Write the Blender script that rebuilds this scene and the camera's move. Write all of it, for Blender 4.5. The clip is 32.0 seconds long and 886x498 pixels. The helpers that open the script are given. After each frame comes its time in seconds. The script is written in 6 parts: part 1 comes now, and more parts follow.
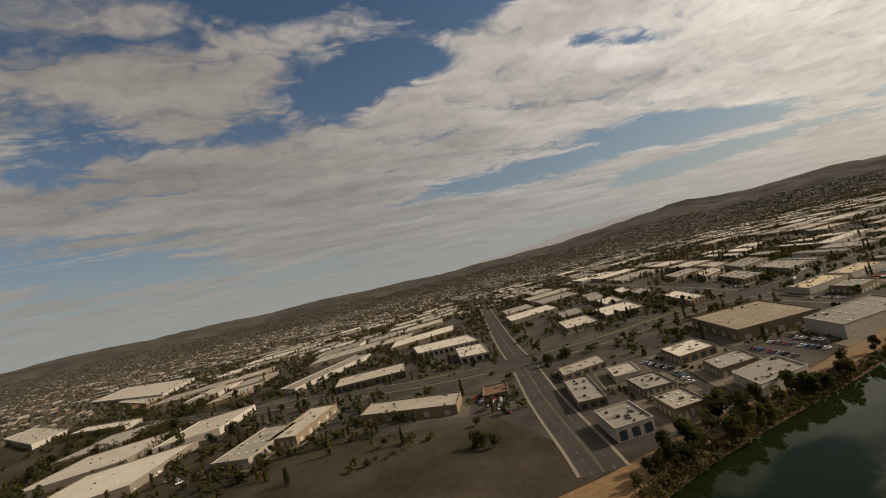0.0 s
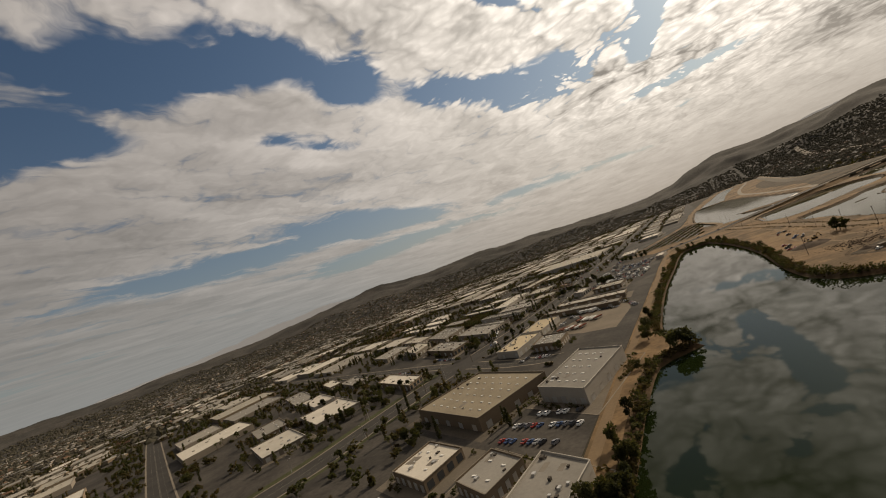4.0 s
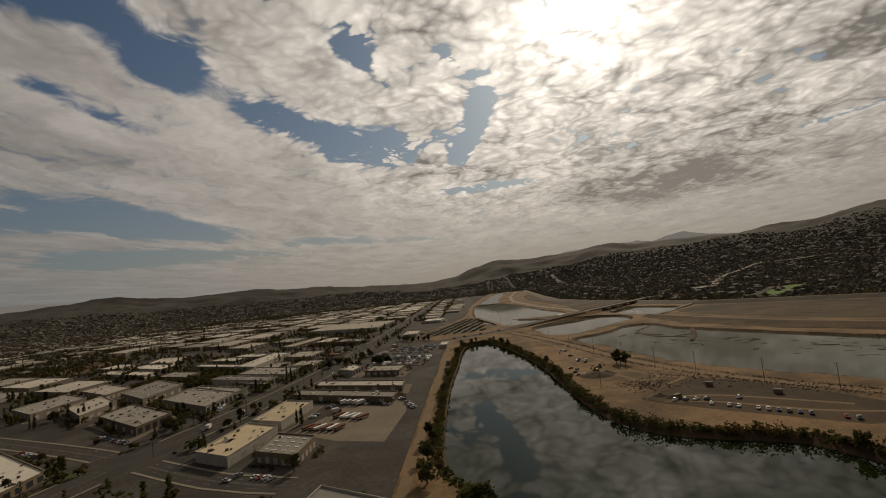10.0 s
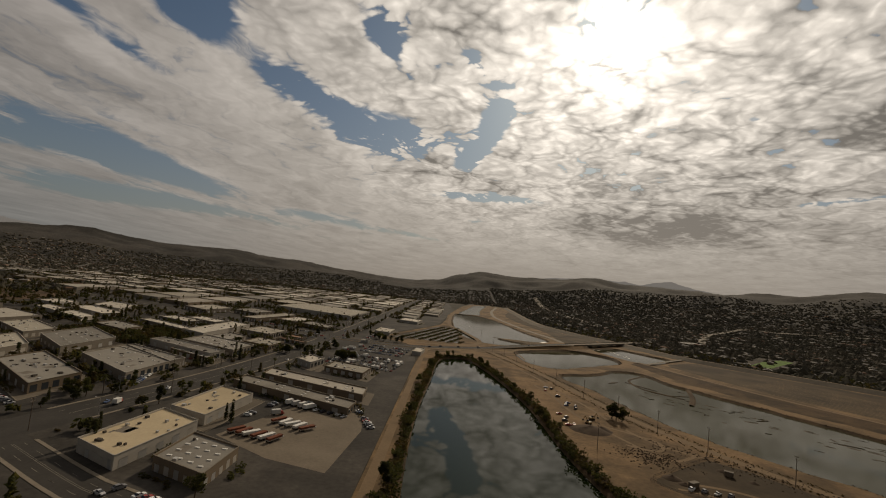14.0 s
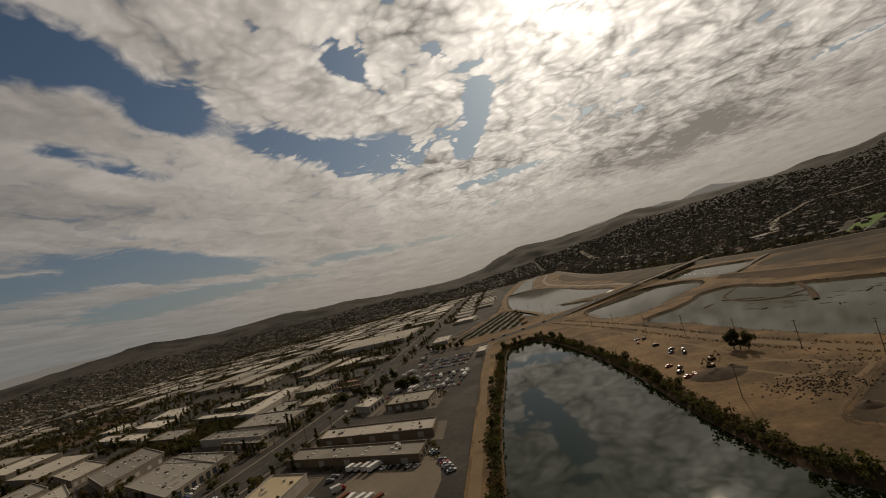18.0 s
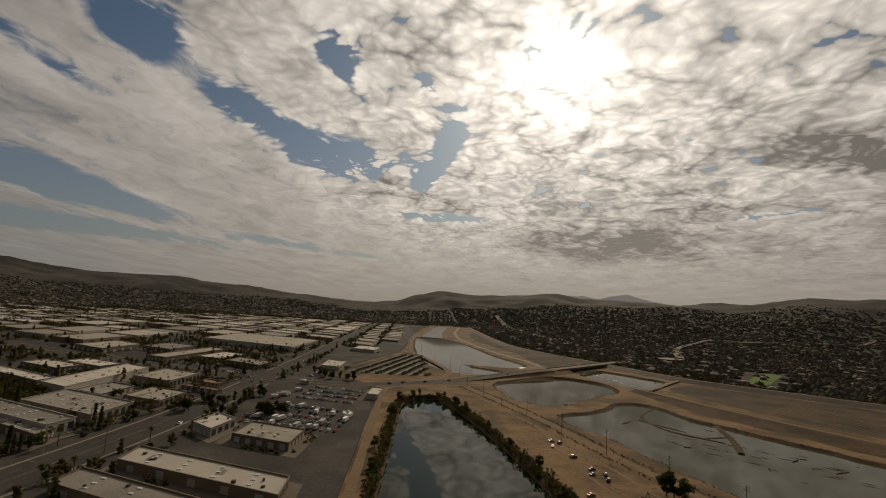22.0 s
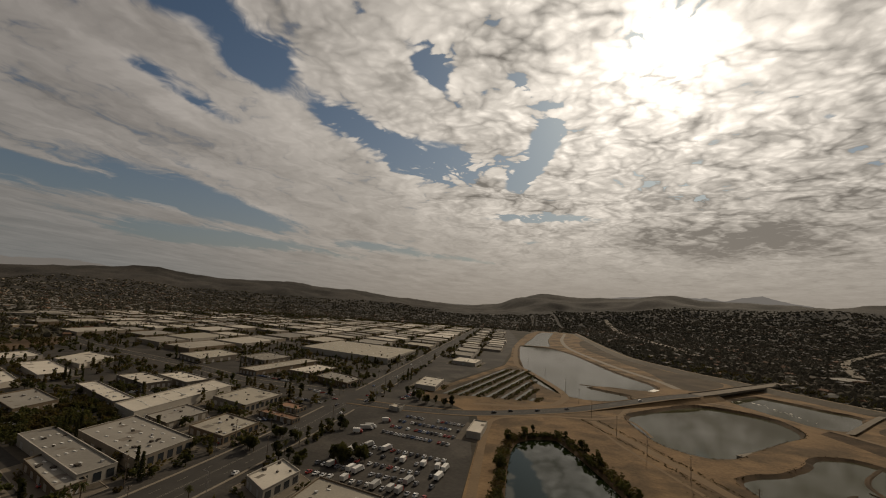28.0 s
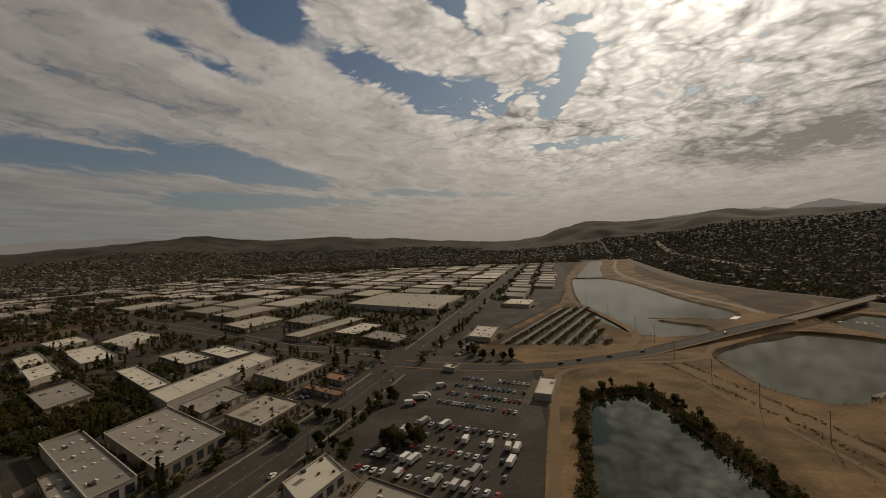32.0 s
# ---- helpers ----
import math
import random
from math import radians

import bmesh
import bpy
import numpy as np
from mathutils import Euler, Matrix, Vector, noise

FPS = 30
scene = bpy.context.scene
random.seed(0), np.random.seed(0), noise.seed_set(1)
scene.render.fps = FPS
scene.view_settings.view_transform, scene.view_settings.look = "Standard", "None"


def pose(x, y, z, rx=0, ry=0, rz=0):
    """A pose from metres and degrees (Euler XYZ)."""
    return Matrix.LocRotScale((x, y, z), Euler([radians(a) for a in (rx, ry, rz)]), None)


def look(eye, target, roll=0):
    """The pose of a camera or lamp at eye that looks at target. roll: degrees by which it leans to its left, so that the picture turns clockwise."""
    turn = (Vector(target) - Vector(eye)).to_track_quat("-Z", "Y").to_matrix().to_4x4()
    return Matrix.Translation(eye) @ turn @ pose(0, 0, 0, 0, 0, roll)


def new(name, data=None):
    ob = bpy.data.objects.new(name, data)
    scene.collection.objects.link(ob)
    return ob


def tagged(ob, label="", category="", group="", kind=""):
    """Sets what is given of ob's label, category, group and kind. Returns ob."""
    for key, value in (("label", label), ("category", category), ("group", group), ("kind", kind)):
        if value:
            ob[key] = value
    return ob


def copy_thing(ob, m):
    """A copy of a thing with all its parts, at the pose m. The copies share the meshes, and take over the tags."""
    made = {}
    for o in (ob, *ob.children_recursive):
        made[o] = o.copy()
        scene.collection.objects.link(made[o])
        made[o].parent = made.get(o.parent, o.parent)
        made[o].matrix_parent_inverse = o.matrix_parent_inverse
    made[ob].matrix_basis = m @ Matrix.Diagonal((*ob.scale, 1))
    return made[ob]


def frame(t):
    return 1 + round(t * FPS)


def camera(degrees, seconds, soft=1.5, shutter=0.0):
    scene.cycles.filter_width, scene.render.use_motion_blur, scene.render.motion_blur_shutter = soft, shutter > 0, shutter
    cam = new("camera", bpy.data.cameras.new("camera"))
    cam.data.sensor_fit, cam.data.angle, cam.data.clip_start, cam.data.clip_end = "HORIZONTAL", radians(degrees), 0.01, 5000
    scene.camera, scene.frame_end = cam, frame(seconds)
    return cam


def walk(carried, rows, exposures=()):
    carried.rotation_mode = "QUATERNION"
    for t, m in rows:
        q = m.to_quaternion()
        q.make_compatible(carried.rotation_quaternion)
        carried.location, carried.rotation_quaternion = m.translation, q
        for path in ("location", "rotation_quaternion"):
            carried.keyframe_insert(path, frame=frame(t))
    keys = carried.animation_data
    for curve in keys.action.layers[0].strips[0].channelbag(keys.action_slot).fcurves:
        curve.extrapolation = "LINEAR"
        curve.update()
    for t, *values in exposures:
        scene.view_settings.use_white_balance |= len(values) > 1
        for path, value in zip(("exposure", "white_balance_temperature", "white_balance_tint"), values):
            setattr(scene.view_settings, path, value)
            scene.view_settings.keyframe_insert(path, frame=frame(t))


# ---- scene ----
from mathutils.geometry import tessellate_polygon

cam = camera(88.0, 32.0, soft=1.1)
PATH = [
    (0, 118.84, -224.91, 85.41, 67.42, 3.69, 13.96),
    (0.5, 104.08, -212.78, 84.97, 65.10, 5.07, 18.10),
    (1, 89.68, -200.83, 83.72, 60.57, 4.74, 30.33),
    (1.5, 76.62, -189.38, 82.00, 55.48, 4.18, 29.08),
    (2, 64.90, -179.00, 80.32, 49.95, 3.81, 29.94),
    (2.5, 54.86, -169.80, 79.23, 44.42, 3.82, 27.89),
    (3, 46.84, -161.60, 78.65, 38.68, 3.49, 25.46),
    (3.5, 41.05, -153.96, 78.58, 34.10, 3.62, 22.72),
    (4, 37.15, -146.23, 78.89, 30.42, 3.76, 20.79),
    (4.5, 34.71, -137.95, 79.58, 26.42, 2.98, 19.95),
    (6.5, 28.50, -103.22, 82.22, 15.93, 1.70, 8.26),
    (7, 25.32, -92.85, 81.55, 14.55, 1.95, 10.87),
    (7.5, 22.30, -82.78, 81.05, 11.96, 2.22, 10.46),
    (8, 19.85, -73.87, 80.55, 10.84, 2.57, 9.87),
    (8.5, 17.61, -65.51, 80.58, 9.54, 2.86, 5.77),
    (9, 15.44, -57.11, 80.37, 8.41, 3.12, 4.52),
    (9.5, 13.20, -48.60, 79.79, 6.95, 3.71, 4.17),
    (10, 9.49, -39.86, 78.94, 3.27, 4.38, 6.00),
    (10.5, 6.36, -32.21, 78.43, 2.32, 4.92, 9.13),
    (11, 4.25, -25.07, 78.32, 1.13, 5.28, 3.03),
    (11.5, 2.41, -18.41, 78.36, -0.29, 5.55, 0.62),
    (12, 1.26, -12.19, 78.71, -0.18, 5.52, 0.88),
    (12.5, 0.61, -6.11, 79.20, -0.26, 5.35, -2.76),
    (13, -0.00, -0.00, 80.00, -0.00, 4.99, -3.11),
    (13.5, -0.64, 6.50, 80.57, 0.24, 4.82, -4.66),
    (14, -0.61, 12.94, 80.78, 0.96, 4.59, -5.93),
    (14.5, 0.29, 20.21, 81.35, 3.32, 4.29, -3.27),
    (15, 1.13, 26.93, 81.95, 5.46, 3.47, -4.19),
    (15.5, 1.41, 33.29, 81.77, 5.81, 3.81, -6.01),
    (17.5, 5.89, 60.11, 76.74, 9.59, 5.18, 16.03),
    (18, 4.30, 69.25, 76.73, 6.78, 4.66, 14.99),
    (18.5, 1.64, 79.25, 76.55, 2.99, 3.77, 10.80),
    (19, 0.11, 88.14, 76.42, 1.04, 3.84, 9.34),
    (19.5, -0.94, 95.88, 76.65, -0.59, 4.05, 7.39),
    (20, -1.75, 102.98, 77.34, -2.18, 4.51, 3.80),
    (20.5, -2.90, 109.21, 78.11, -3.74, 5.18, 1.81),
    (21, -3.43, 115.07, 78.91, -3.19, 6.03, 0.00),
    (21.5, -4.31, 120.73, 79.58, -3.79, 6.87, -3.31),
    (22, -5.56, 126.65, 79.99, -4.20, 7.55, -3.81),
    (22.5, -6.45, 133.09, 80.38, -3.20, 7.79, -5.94),
    (23, -7.05, 140.29, 80.83, -2.75, 8.03, -7.89),
    (23.5, -6.92, 148.63, 81.67, -1.53, 8.12, -8.61),
    (24, -5.42, 158.00, 83.06, 2.44, 7.37, -3.42),
    (24.5, -4.38, 165.90, 84.12, 5.02, 6.92, -2.24),
    (26.5, -8.01, 191.23, 86.06, 6.30, 7.48, -1.82),
    (27, -9.23, 197.15, 86.60, 6.59, 7.58, -2.63),
    (27.5, -10.33, 203.31, 87.42, 6.89, 7.29, -2.46),
    (28, -11.22, 209.47, 88.44, 8.16, 7.05, -3.74),
    (28.5, -12.51, 215.88, 90.09, 8.69, 5.44, -7.89),
    (29, -14.15, 222.63, 91.96, 9.69, 3.21, -6.17),
    (29.5, -15.54, 229.24, 93.62, 11.42, 1.16, -8.22),
    (30, -16.51, 235.42, 94.19, 12.37, -0.20, -4.75),
    (30.5, -17.63, 242.00, 94.38, 12.69, -0.54, 1.31),
    (31, -19.24, 248.58, 94.21, 13.51, -0.63, 1.68),
    (31.5, -20.88, 255.33, 93.95, 13.74, -0.40, 2.32),
    (32, -22.87, 261.94, 93.88, 13.40, -0.46, 2.29),
]
walk(cam, [(t, pose(x, y, z, 90 + pitch, roll, yaw)) for t, x, y, z, yaw, pitch, roll in PATH], [(0.0, 0.94, 7050, 12), (2.5, 0.82, 7050, 12), (4.5, 0.6, 7050, 12), (7.5, 0.1, 7050, 12), (32.0, 0.03, 7050, 12)])

# ---- light ----
SUN_AZ, SUN_EL = 17.0, 29.0
SUN_DIR = Vector((math.sin(radians(SUN_AZ)) * math.cos(radians(SUN_EL)), math.cos(radians(SUN_AZ)) * math.cos(radians(SUN_EL)), math.sin(radians(SUN_EL))))
sun = new("sun", bpy.data.lights.new("sun", "SUN"))
sun.data.energy, sun.data.angle, sun.data.color = 2.4, radians(2.0), (1.0, 0.88, 0.70)
sun.matrix_world = look((0, 0, 400), Vector((0, 0, 400)) - SUN_DIR)


class Nodes:
    """A short way to write node trees."""

    def __init__(self, tree):
        self.tree = tree

    def node(self, kind, **inputs):
        n = self.tree.nodes.new(kind)
        for k, v in inputs.items():
            self.put(n.inputs[int(k[1:])] if k[0] == "i" and k[1:].isdigit() else n.inputs[k], v)
        return n

    def put(self, socket, v):
        if isinstance(v, bpy.types.NodeSocket):
            self.tree.links.new(v, socket)
        elif isinstance(v, bpy.types.Node):
            self.tree.links.new(v.outputs[0], socket)
        else:
            socket.default_value = v

    def math(self, op, a, b=0.0, c=0.0, clamp=False):
        n = self.tree.nodes.new("ShaderNodeMath")
        n.operation, n.use_clamp = op, clamp
        for s, v in zip(n.inputs, (a, b, c)):
            self.put(s, v)
        return n.outputs[0]

    def vec(self, op, a, b=(0, 0, 0)):
        n = self.tree.nodes.new("ShaderNodeVectorMath")
        n.operation = op
        self.put(n.inputs[0], a)
        self.put(n.inputs[1], b)
        return n.outputs["Value"] if op in ("DOT_PRODUCT", "LENGTH") else n.outputs[0]

    def noise(self, vector, scale, detail=4.0, rough=0.55, distort=0.0):
        n = self.tree.nodes.new("ShaderNodeTexNoise")
        self.put(n.inputs["Vector"], vector)
        n.inputs["Scale"].default_value, n.inputs["Detail"].default_value = scale, detail
        n.inputs["Roughness"].default_value, n.inputs["Distortion"].default_value = rough, distort
        return n.outputs["Fac"]

    def cells(self, vector, scale, gain):
        """Rounded cloudlets: about 0.5 on the whole, higher in the middle of each."""
        n = self.tree.nodes.new("ShaderNodeTexVoronoi")
        n.voronoi_dimensions, n.feature = "2D", "SMOOTH_F1"
        self.put(n.inputs["Vector"], vector)
        n.inputs["Scale"].default_value, n.inputs["Smoothness"].default_value = scale, 0.45
        return self.math("MULTIPLY_ADD", self.math("SUBTRACT", 0.36, n.outputs["Distance"]), gain * 2.0, 0.5)

    def mix(self, fac, a, b, blend="MIX"):
        n = self.tree.nodes.new("ShaderNodeMix")
        n.data_type, n.blend_type = "RGBA", blend
        self.put(n.inputs["Factor"], fac)
        for s, v in ((n.inputs["A"], a), (n.inputs["B"], b)):
            self.put([q for q in n.inputs if q.name == s.name and q.type == "RGBA"][0], (*v, 1) if isinstance(v, tuple) and len(v) == 3 else v)
        return [q for q in n.outputs if q.type == "RGBA"][0]

    def ramp(self, fac, lo, hi):
        n = self.tree.nodes.new("ShaderNodeMapRange")
        n.interpolation_type = "SMOOTHSTEP"
        self.put(n.inputs["Value"], fac)
        n.inputs["From Min"].default_value, n.inputs["From Max"].default_value = lo, hi
        return n.outputs[0]


def make_sky():
    w = bpy.data.worlds.new("sky")
    w.use_nodes = True
    scene.world = w
    t = w.node_tree
    t.nodes.clear()
    N = Nodes(t)
    d = t.nodes.new("ShaderNodeTexCoord").outputs["Generated"]
    sep = N.node("ShaderNodeSeparateXYZ", Vector=d)
    z = N.math("MAXIMUM", sep.outputs[2], 0.0)
    k = N.math("DIVIDE", 1.0, N.math("ADD", z, 0.035))
    u, v = N.math("MULTIPLY", sep.outputs[0], k), N.math("MULTIPLY", sep.outputs[1], k)
    uv = N.node("ShaderNodeCombineXYZ", X=u, Y=v).outputs[0]
    # long bands on the one side, small puffs toward the sun
    twist = N.node("ShaderNodeCombineXYZ", X=N.noise(uv, 2.3, 4.0), Y=N.noise(N.vec("ADD", uv, (7.0, 3.0, 0.0)), 2.3, 4.0)).outputs[0]
    warp = N.vec("ADD", uv, N.vec("MULTIPLY", N.vec("SUBTRACT", twist, (0.5, 0.5, 0.0)), (0.6, 0.6, 0.0)))
    k2 = N.math("DIVIDE", 1.0, N.math("ADD", z, 0.22))
    uv2 = N.vec("ADD", N.node("ShaderNodeCombineXYZ", X=N.math("MULTIPLY", sep.outputs[0], k2), Y=N.math("MULTIPLY", sep.outputs[1], k2), Z=N.math("MULTIPLY", z, 0.6)).outputs[0], N.vec("MULTIPLY", twist, (0.12, 0.12, 0.0)))
    band = N.noise(N.vec("MULTIPLY", warp, (1.0, 0.28, 1.0)), 1.3, 4.0, 0.55)
    wisp = N.noise(N.vec("MULTIPLY", warp, (1.6, 0.34, 1.0)), 3.2, 5.0, 0.6)
    k3 = N.math("DIVIDE", 1.0, N.math("ADD", z, 0.16))
    cell_uv = N.vec("ADD", N.node("ShaderNodeCombineXYZ", X=N.math("MULTIPLY", sep.outputs[0], k3), Y=N.math("MULTIPLY", sep.outputs[1], k3)).outputs[0], N.vec("MULTIPLY", twist, (0.30, 0.30, 0.0)))
    high = N.ramp(z, 0.07, 0.26)
    puff = N.math("ADD", N.cells(cell_uv, 8.0, 0.75), N.math("MULTIPLY", N.math("SUBTRACT", N.noise(uv2, 17.0, 4.0, 0.6), 0.5), 0.65))
    curd = N.math("ADD", N.cells(N.vec("ADD", cell_uv, (3.1, 1.7, 0.0)), 23.0, 0.7), N.math("MULTIPLY", N.math("SUBTRACT", N.noise(uv2, 44.0, 3.0, 0.6), 0.5), 0.8))
    heap = N.noise(uv2, 4.2, 4.0, 0.55)
    side = N.ramp(u, -1.5, 0.1)
    dens = N.math("ADD", N.math("MULTIPLY_ADD", side, 0.08, 0.55), N.math("ADD", N.math("MULTIPLY", N.math("SUBTRACT", band, 0.5), N.math("MULTIPLY_ADD", side, -0.5, 1.0)), N.math("MULTIPLY", N.math("SUBTRACT", wisp, 0.5), N.math("MULTIPLY_ADD", side, -0.85, 1.15))))
    broken = N.math("MULTIPLY_ADD", N.ramp(N.noise(uv2, 3.4, 3.0), 0.42, 0.62), 0.8, 0.2)
    dens = N.math("ADD", dens, N.math("MULTIPLY", N.math("ADD", N.math("MULTIPLY", N.math("MULTIPLY_ADD", N.math("SUBTRACT", curd, 0.5), 0.62, N.math("MULTIPLY", N.math("SUBTRACT", puff, 0.5), 0.62)), N.math("MULTIPLY", high, broken)), N.math("MULTIPLY", N.math("SUBTRACT", heap, 0.5), 0.9)), N.math("MULTIPLY_ADD", side, 0.72, 0.28)))
    dens = N.math("SUBTRACT", dens, N.math("MULTIPLY", N.ramp(v, 0.0, -2.0), 0.22))
    dens = N.math("SUBTRACT", dens, N.math("MULTIPLY", N.math("MULTIPLY", N.ramp(z, 0.30, 0.65), 0.30), N.math("SUBTRACT", 1.0, side)))
    # clear gaps: centre u, v, half widths along and across, turn, depth
    near_gaps = [(-0.55, 2.74, 0.45, 0.30, 60, 0.62), (0.14, 2.45, 0.40, 0.10, -86, 0.60), (0.06, 3.00, 0.43, 0.08, -75, 0.45), (-0.35, 1.70, 0.22, 0.09, 77, 0.50), (-0.85, 2.20, 0.34, 0.13, 74, 0.50), (0.20, 4.22, 0.62, 0.22, -6, 0.55), (0.15, 5.40, 0.34, 0.30, -3, 0.32), (-2.80, 3.82, 1.11, 0.42, 91, 0.55), (-4.57, 5.91, 0.98, 0.78, 58, 0.50), (-1.97, 6.13, 0.39, 0.39, 29, 0.35), (-1.00, 1.58, 0.11, 0.12, 64, 0.50), (1.32, 2.08, 0.07, 0.05, 20, 0.35)]
    far_gaps = [(-1.31, 0.83, 0.22, 0.13, 102, 0.50), (-1.71, 0.73, 0.13, 0.10, 126, 0.50), (-1.01, 1.20, 0.33, 0.09, 88, 0.35), (-2.00, 0.57, 0.23, 0.28, 86, 0.50), (-1.74, 0.87, 0.17, 0.11, 101, 0.40), (-2.24, -0.51, 0.25, 0.24, 81, 0.40), (-3.91, 2.54, 1.06, 0.57, 78, 0.50), (-3.13, 4.07, 0.89, 0.41, 72, 0.45), (-5.21, -0.95, 1.13, 0.58, 152, 0.40), (-1.38, 0.19, 0.19, 0.10, 87, 0.45), (-2.58, -0.76, 0.18, 0.17, 74, 0.35), (0.03, 3.11, 0.31, 0.09, 83, 0.40)]
    late_gaps = [(2.61, 3.16, 0.33, 0.14, -63, 0.45), (-1.11, 1.67, 0.19, 0.11, 91, 0.50), (-1.56, 1.89, 0.26, 0.06, 84, 0.30), (-3.69, 5.97, 1.70, 0.50, 57, 0.40), (-0.86, 7.12, 1.56, 0.40, 31, 0.35), (-1.56, 1.61, 0.11, 0.07, 70, 0.30), (0.02, 1.85, 0.10, 0.04, 66, 0.40)]
    west_gaps = [(-1.77, 0.62, 0.41, 0.22, 64, 0.34), (-1.18, 1.11, 0.26, 0.12, 65, 0.45), (-1.09, 0.30, 0.11, 0.05, 76, 0.40), (-8.57, 1.11, 1.79, 2.54, 55, 0.28), (-2.30, 0.18, 0.16, 0.14, 83, 0.35)]
    # heavy grey cloud, as the gaps
    heavy = [(2.18, 4.87, 1.0, 1.0, -27, 0.62), (1.91, 3.04, 0.28, 0.42, -45, 0.40), (1.97, 2.05, 0.22, 0.45, -77, 0.60), (0.89, 2.54, 0.30, 0.16, 18, 0.12), (0.08, 1.55, 0.12, 0.08, 21, 0.15)]
    grey = 0.0
    for gu, gv, a, b, turn, depth in heavy:
        c, s = math.cos(radians(turn)), math.sin(radians(turn))
        hu, hv = N.math("MULTIPLY_ADD", N.math("SUBTRACT", heap, 0.5), 1.2 * a, u), N.math("MULTIPLY_ADD", N.math("SUBTRACT", N.noise(uv2, 9.0, 4.0), 0.5), 1.0 * b, v)
        du, dv = N.math("SUBTRACT", hu, gu), N.math("SUBTRACT", hv, gv)
        p = N.math("MULTIPLY_ADD", du, c / a, N.math("MULTIPLY", dv, s / a))
        q = N.math("MULTIPLY_ADD", dv, c / b, N.math("MULTIPLY", du, -s / b))
        r2 = N.math("ADD", N.math("MULTIPLY", p, p), N.math("MULTIPLY", q, q))
        grey = N.math("ADD", grey, N.math("MULTIPLY", N.math("POWER", 2.718, N.math("MULTIPLY", N.math("MULTIPLY", r2, r2), -1.0)), depth))
    dens = N.math("MULTIPLY_ADD", grey, 0.6, dens)
    for gu, gv, a, b, turn, depth in near_gaps + far_gaps + late_gaps + west_gaps:
        c, s = math.cos(radians(turn)), math.sin(radians(turn))
        du, dv = N.math("SUBTRACT", u, gu), N.math("SUBTRACT", v, gv)
        p = N.math("MULTIPLY_ADD", du, c / a, N.math("MULTIPLY", dv, s / a))
        q = N.math("MULTIPLY_ADD", dv, c / b, N.math("MULTIPLY", du, -s / b))
        r2 = N.math("ADD", N.math("MULTIPLY", p, p), N.math("MULTIPLY", q, q))
        dens = N.math("SUBTRACT", dens, N.math("MULTIPLY", N.math("POWER", 2.718, N.math("MULTIPLY", r2, -1.0)), depth * 1.45))
    cover = N.ramp(N.math("DIVIDE", N.math("SUBTRACT", dens, 0.03), N.math("MULTIPLY_ADD", side, -0.20, 0.40)), 0.0, 1.0)
    # shading inside the cloud
    shade = N.noise(N.vec("MULTIPLY", warp, (1.0, 0.40, 1.0)), 1.9, 4.0, 0.55)
    body = N.math("ADD", N.math("MULTIPLY_ADD", N.math("SUBTRACT", curd, 0.5), 0.50, N.math("MULTIPLY", N.math("SUBTRACT", puff, 0.5), N.math("MULTIPLY_ADD", N.noise(uv2, 3.1, 2.0), 1.5, -0.25))), N.math("MULTIPLY", N.math("SUBTRACT", heap, 0.5), 1.7))
    body = N.math("MULTIPLY", body, N.math("MULTIPLY_ADD", N.ramp(z, 0.02, 0.24), 0.85, 0.15))
    thick = N.math("ADD", N.math("MULTIPLY", N.math("SUBTRACT", shade, 0.5), N.math("MULTIPLY_ADD", side, -0.7, 1.3)), N.math("MULTIPLY", body, N.math("MULTIPLY_ADD", side, 0.8, 0.2)))
    thick = N.math("ADD", thick, N.math("MULTIPLY", N.math("SUBTRACT", wisp, 0.5), N.math("MULTIPLY_ADD", side, -0.8, 1.0)))
    thick = N.math("ADD", thick, N.math("MULTIPLY", N.ramp(dens, 0.9, 0.2), 0.12))
    darker = N.math("ADD", grey, N.math("MULTIPLY", N.ramp(N.math("ADD", u, N.math("MULTIPLY", v, 0.2)), 1.6, 4.6), 0.10))
    toward = N.math("MAXIMUM", N.vec("DOT_PRODUCT", d, tuple(SUN_DIR)), 0.0)
    glow = N.math("ADD", N.math("MULTIPLY", N.math("POWER", toward, 6.0), 0.34), N.math("MULTIPLY", N.math("POWER", toward, 60.0), 0.42))
    glow = N.math("ADD", glow, N.math("MULTIPLY", N.math("POWER", toward, 500.0), 2.2))
    lum = N.math("ADD", N.math("ADD", 0.124, N.math("MULTIPLY", N.math("POWER", toward, 1.2), 0.225)), glow)
    lum = N.math("MULTIPLY", lum, N.math("MAXIMUM", 0.3, N.math("SUBTRACT", N.math("MULTIPLY_ADD", thick, 1.15, 1.0), N.math("MULTIPLY", darker, 0.95))))
    tint = N.mix(N.ramp(toward, 0.5, 1.0), (1.0, 0.96, 0.93), (1.0, 0.965, 0.90))
    cloud = N.vec("MULTIPLY", tint, N.node("ShaderNodeCombineXYZ", X=lum, Y=lum, Z=lum).outputs[0])
    sky = t.nodes.new("ShaderNodeTexSky")
    sky.sky_type, sky.sun_disc = "NISHITA", False
    sky.sun_elevation, sky.sun_rotation = radians(SUN_EL), radians(SUN_AZ)
    blue = N.vec("ADD", N.vec("MULTIPLY", sky.outputs[0], (0.023, 0.029, 0.033)), N.node("ShaderNodeCombineXYZ", X=N.math("MULTIPLY", glow, 0.10), Y=N.math("MULTIPLY", glow, 0.11), Z=N.math("MULTIPLY", glow, 0.11)).outputs[0])
    col = N.mix(cover, blue, cloud)
